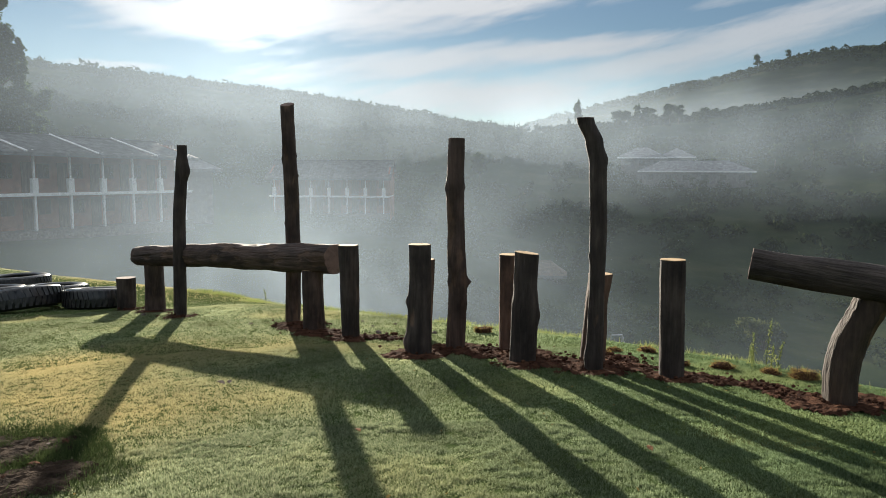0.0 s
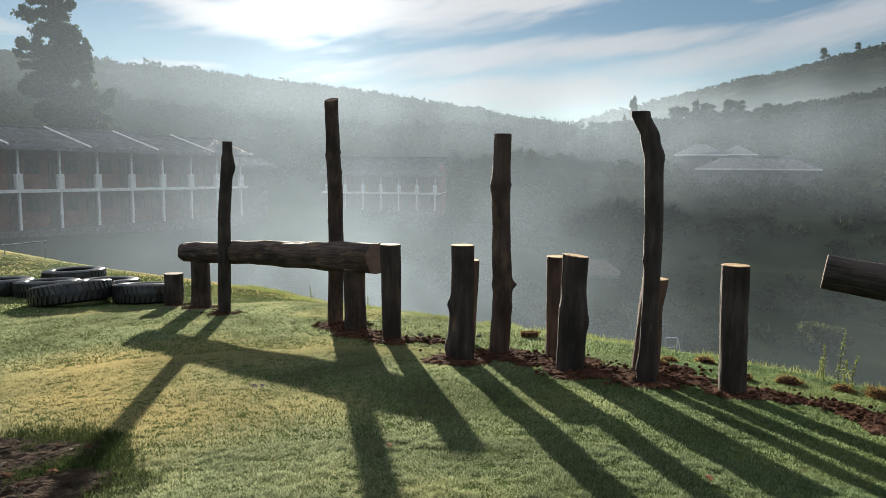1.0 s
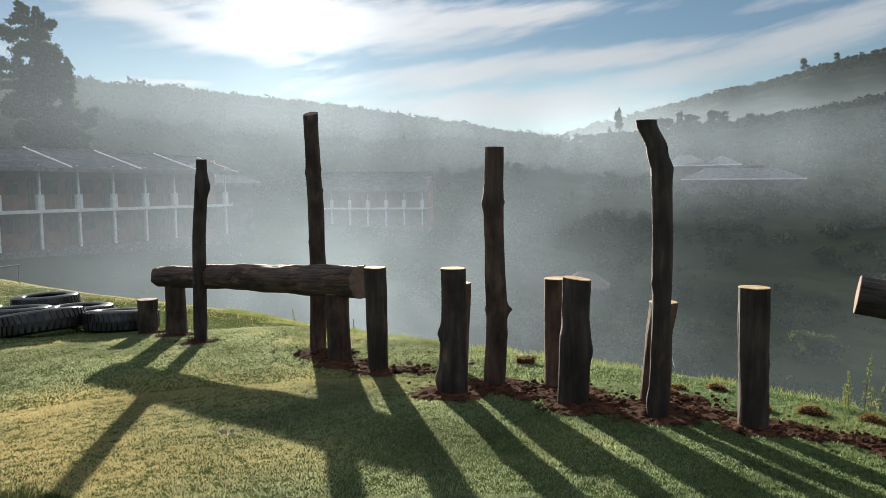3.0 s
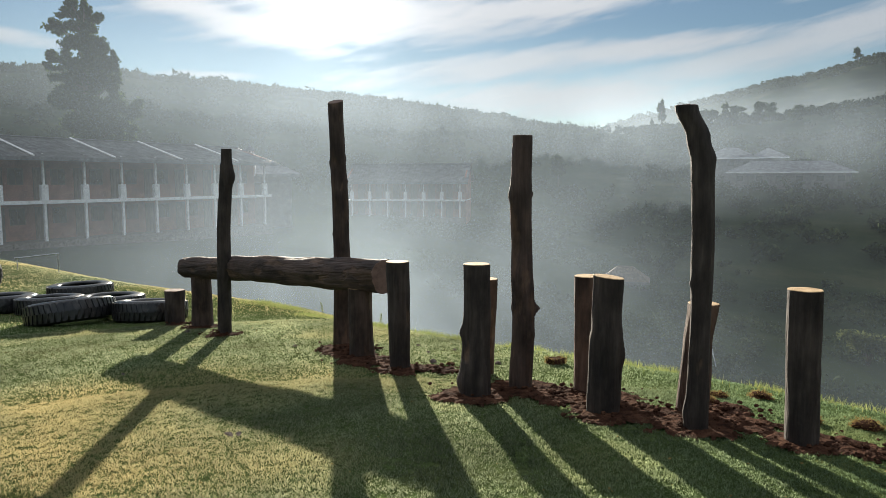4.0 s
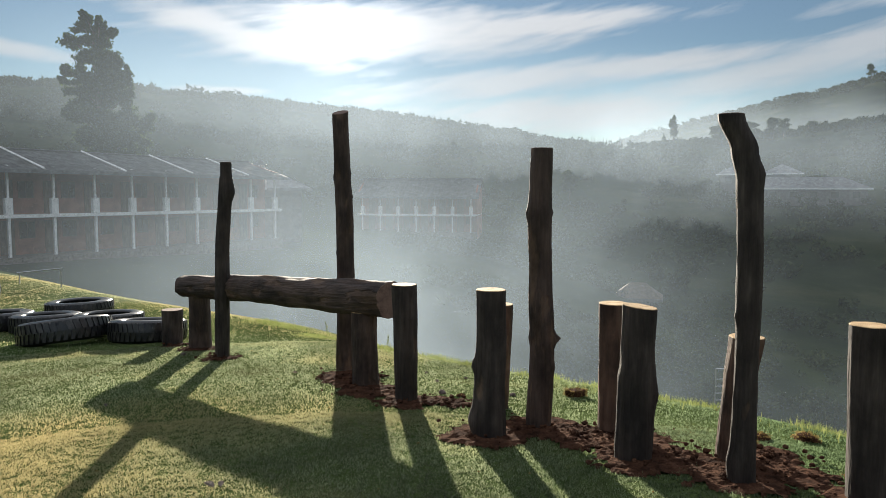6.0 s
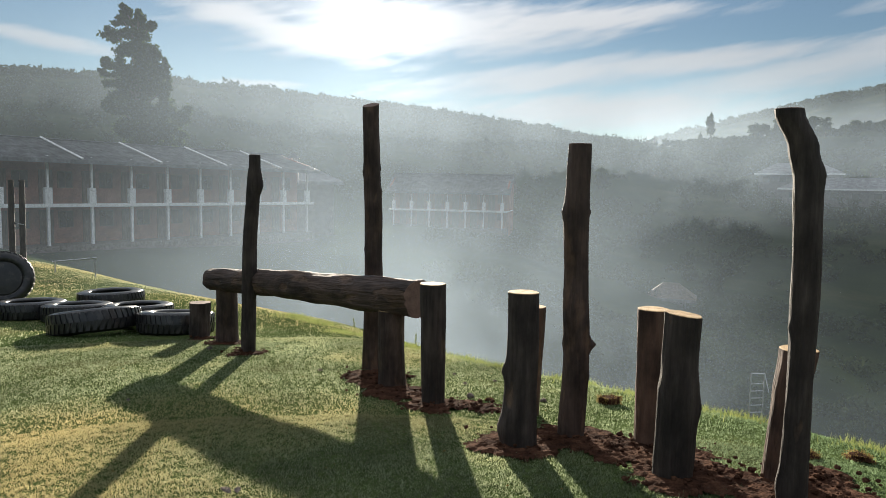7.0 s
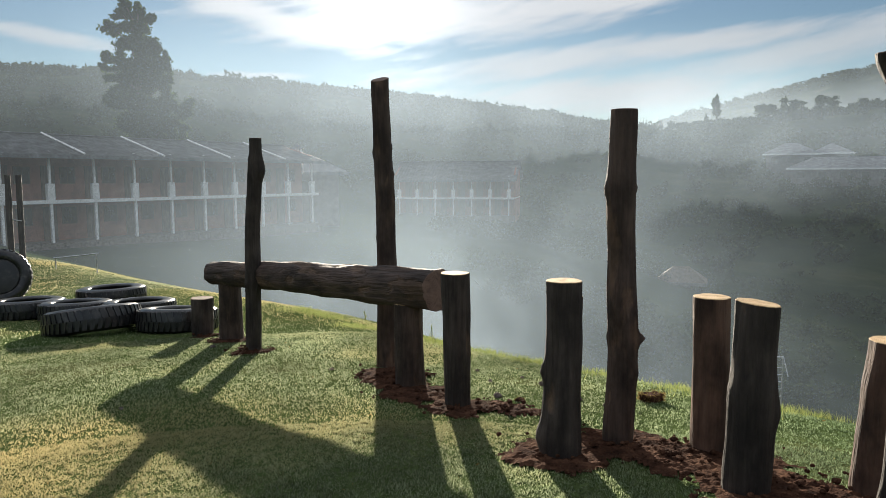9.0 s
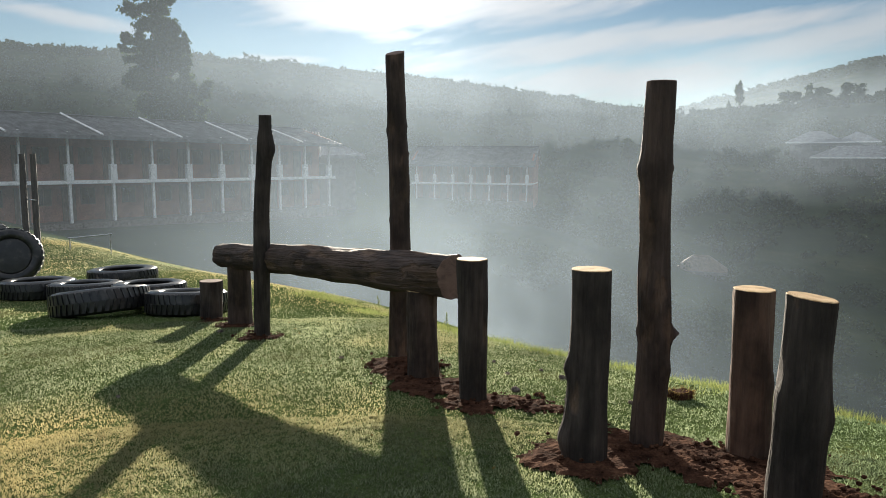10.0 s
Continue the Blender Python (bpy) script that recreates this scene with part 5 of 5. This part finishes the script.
# ---- buildings ----
def wing(name, m, label, first, last, bay, ground, floor, eave, ridge, depth, verge, ribs=True):
    """A long two-storey block with a veranda. Local x runs along the front, y goes back; heights are given from the pose's origin."""
    b = empty(name, m, label, "building", "school buildings")
    x0, x1 = first * bay - 0.6, last * bay + 0.6
    wy = verge                                             # the wall stands behind the veranda
    part("lower_wall", boxed(x0, x1, wy, depth, ground - 1.5, floor - 0.12), WALL, b)
    part("upper_wall", boxed(x0, x1, wy + 0.01, depth - 0.01, floor, eave + 0.25), WALL, b)
    part("floor_slab", boxed(x0, x1, -0.12, depth + 0.05, floor - 0.118, floor - 0.004, bevel=0.01), WHITE, b)
    part("slab_edge", boxed(x0, x1, -0.20, -0.123, floor - 0.16, floor + 0.05, bevel=0.01), WHITE, b)
    part("veranda_floor", boxed(x0, x1, -0.3, wy - 0.01, ground - 1.5, ground), STONE, b)
    for k in range(first, last + 1):
        x = k * bay
        c = part("column", boxed(x - 0.075, x + 0.075, -0.075, 0.075, ground, floor - 0.122, bevel=0.01), WHITE, b)
        p = part("pedestal", boxed(x - 0.21, x + 0.21, -0.14, 0.14, floor + 0.052, floor + 0.98, bevel=0.02), WHITE, b)
        part("upper_post", boxed(x - 0.06, x + 0.06, -0.06, 0.06, floor + 0.98, eave + 0.02, bevel=0.008), WHITE, b)
        if k < last:
            # door and window of each room, both floors
            for z in (ground, floor):
                d = part("door", boxed(x + 0.35, x + 1.15, wy - 0.05, wy + 0.02, z + 0.02, z + 2.02), BARK, b, "dark brown door")
                w = part("window", boxed(x + 1.45, x + bay - 0.25, wy - 0.04, wy + 0.02, z + 0.95, z + 1.95), BARK, b, "brown-framed window")
                for i in range(2):
                    u0 = x + 1.5 + i * (bay - 1.75) / 2
                    part("pane", boxed(u0, u0 + (bay - 1.75) / 2 - 0.06, wy - 0.055, wy - 0.042, z + 1.0, z + 1.9), GLASS_DARK, w)
    # two roof slopes of ribbed sheet, with thickness
    mid = depth * 0.5
    over = 0.75
    rise = (ridge - eave) / mid
    for side in (0, 1):
        bm = bmesh.new()
        n = int((x1 - x0 + 0.8) / 0.19)
        rows = []
        for i in range(n + 1):
            x = x0 - 0.4 + (x1 - x0 + 0.8) * i / n
            crimp = 0.025 * (i % 2)
            cols = []
            for s in (0.0, 0.25, 0.5, 0.75, 1.0):
                y = (-over + (mid + over) * s) if side == 0 else (depth + over - (mid + over) * s)
                z = eave - over * rise + (ridge - eave + over * rise) * s + crimp
                cols.append(bm.verts.new((x, y, z)))
            rows.append(cols)
        for p, q in zip(rows, rows[1:]):
            for i in range(4):
                f = (p[i], q[i], q[i + 1], p[i + 1])
                bm.faces.new(f if side == 0 else f[::-1])
        bmesh.ops.solidify(bm, geom=bm.faces[:], thickness=0.03)
        part("roof_slope", bm, ROOF, b)
    part("ridge_cap", boxed(x0 - 0.4, x1 + 0.4, mid - 0.16, mid + 0.16, ridge + 0.02, ridge + 0.09, bevel=0.02), ROOF, b)
    part("fascia", boxed(x0 - 0.4, x1 + 0.4, -over - 0.04, -over - 0.004, eave - over * rise - 0.20, eave - over * rise + 0.02), ROOF, b)
    if ribs:
        for k in range(first, last + 1, 2):
            x = k * bay - 0.9
            bm = bmesh.new()
            tube(bm, (x, -over, eave - over * rise + 0.1), (x, mid, ridge + 0.12), 0.065, segs=4)
            part("roof_rib", bm, WHITE, b, "white flashing over a fire wall")
    for x in (x0, x1):
        bm = bmesh.new()
        s = 0.1
        lo = [bm.verts.new((x + e, y, z)) for e in (-s, s) for y, z in ((0.3, eave + 0.2), (depth, eave + 0.2), (mid, ridge - 0.02))]
        bm.faces.new(lo[:3]); bm.faces.new(lo[3:][::-1])
        for i in range(3):
            j = (i + 1) % 3
            bm.faces.new((lo[i], lo[j], lo[3 + j], lo[3 + i])[::-1])
        part("gable", bm, WALL, b)
    return b


wing("long_school_block", pose(-29.6, 36.8, 0.0, 0, 0, 67.5), "long two-storey brown building with white veranda posts and grey roof", -5, 8, 2.6, -2.35, 0.05, 2.85, 4.0, 8.0, 1.7)
wing("far_school_block", pose(-21.4, 83.0, -1.1, 0, 0, 0), "far two-storey building with white veranda posts seen through mist", 0, 6, 2.18, -2.1, 0.0, 2.45, 4.3, 8.0, 1.6, False)


def house(name, m, w, d, wall, roof, label, trim=WHITE, windows=3, mat=None, cover=None):
    """A small house with a hipped sheet roof."""
    h = empty(name, m, label, "house", "hillside houses")
    part("wall", boxed(-w / 2, w / 2, 0, d, -4, wall), mat or WALL, h)
    bm = bmesh.new()
    o, t = 0.9, 0.12
    e = [(-w / 2 - o, -o, wall - 0.1), (w / 2 + o, -o, wall - 0.1), (w / 2 + o, d + o, wall - 0.1), (-w / 2 - o, d + o, wall - 0.1)]
    r = [(-w / 2 + d * 0.5, d / 2, wall + roof), (w / 2 - d * 0.5, d / 2, wall + roof)]
    lo = [bm.verts.new(p) for p in e]
    up = [bm.verts.new((p[0], p[1], p[2] + t)) for p in e]
    tp = [bm.verts.new(p) for p in r]
    bm.faces.new(lo[::-1])
    for i in range(4):
        j = (i + 1) % 4
        bm.faces.new((lo[i], lo[j], up[j], up[i]))
    bm.faces.new((up[0], up[1], tp[1], tp[0])); bm.faces.new((up[1], up[2], tp[1])); bm.faces.new((up[2], up[3], tp[0], tp[1])); bm.faces.new((up[3], up[0], tp[0]))
    part("roof", bm, cover or ROOF, h)
    part("fascia", boxed(-w / 2 - o, w / 2 + o, -o - 0.06, -o - 0.004, wall - 0.25, wall + 0.03), trim, h)
    for k in range(windows):
        u = -w / 2 + w * (k + 0.5) / windows
        f = part("window", boxed(u - 0.7, u + 0.7, -0.06, 0.03, wall - 1.9, wall - 0.7), mat or WHITE, h)
        part("pane", boxed(u - 0.62, u + 0.62, -0.075, -0.062, wall - 1.82, wall - 0.78), GLASS_DARK, f)
    return h


x, y = at_bearing(15.0, 168)
house("hill_house", pose(x, y, 3.4, 0, 0, -14), 9.5, 7, 2.6, 2.4, "grey-roofed house on the hillside in mist", mat=PLASTER)
x, y = at_bearing(17.6, 172)
house("hill_house", pose(x, y, 3.6, 0, 0, -14), 6.5, 6, 2.6, 2.1, "grey-roofed house on the hillside in mist", windows=2, mat=PLASTER)
x, y = at_bearing(19.0, 158)
house("hill_house", pose(x, y, 0.2, 0, 0, -16), 22, 8, 2.6, 2.3, "long grey-roofed house lower on the hillside", windows=6, mat=PLASTER)
x, y = at_bearing(7.5, 72)
house("pump_shed", pose(x, y, -10.2, 0, 0, -10), 3.0, 1.6, 1.5, 1.4, "small grey shed in the valley", PLASTER, windows=0, mat=PLASTER, cover=BARK)
house("link_house", pose(-24.2, 61.5, -0.4, 0, 0, 20), 5.5, 6, 2.2, 1.6, "low grey-walled house between the long blocks", trim=ROOF, windows=1, mat=PLASTER)

# a slatted vent on the link roof
vent = empty("roof_vent", pose(-24.0, 58.8, 3.05, 0, 0, 20), "white slatted roof vent with a pointed cap", "roof vent")
part("base", boxed(-0.45, 0.45, -0.45, 0.45, -1.4, 0.1), WHITE, vent)
for k in range(4):
    for s in (-1, 1):
        part("slat", boxed(-0.42 + 0.23 * k, -0.30 + 0.23 * k, 0.36 * s - 0.03, 0.36 * s + 0.03, 0.1, 0.72), WHITE, vent)
bm = bmesh.new()
bmesh.ops.create_cone(bm, cap_ends=True, segments=4, radius1=0.75, radius2=0.03, depth=0.5, matrix=Matrix.Translation((0, 0, 0.97)) @ Matrix.Rotation(radians(45), 4, "Z"))
part("cap", bm, ROOF, vent)
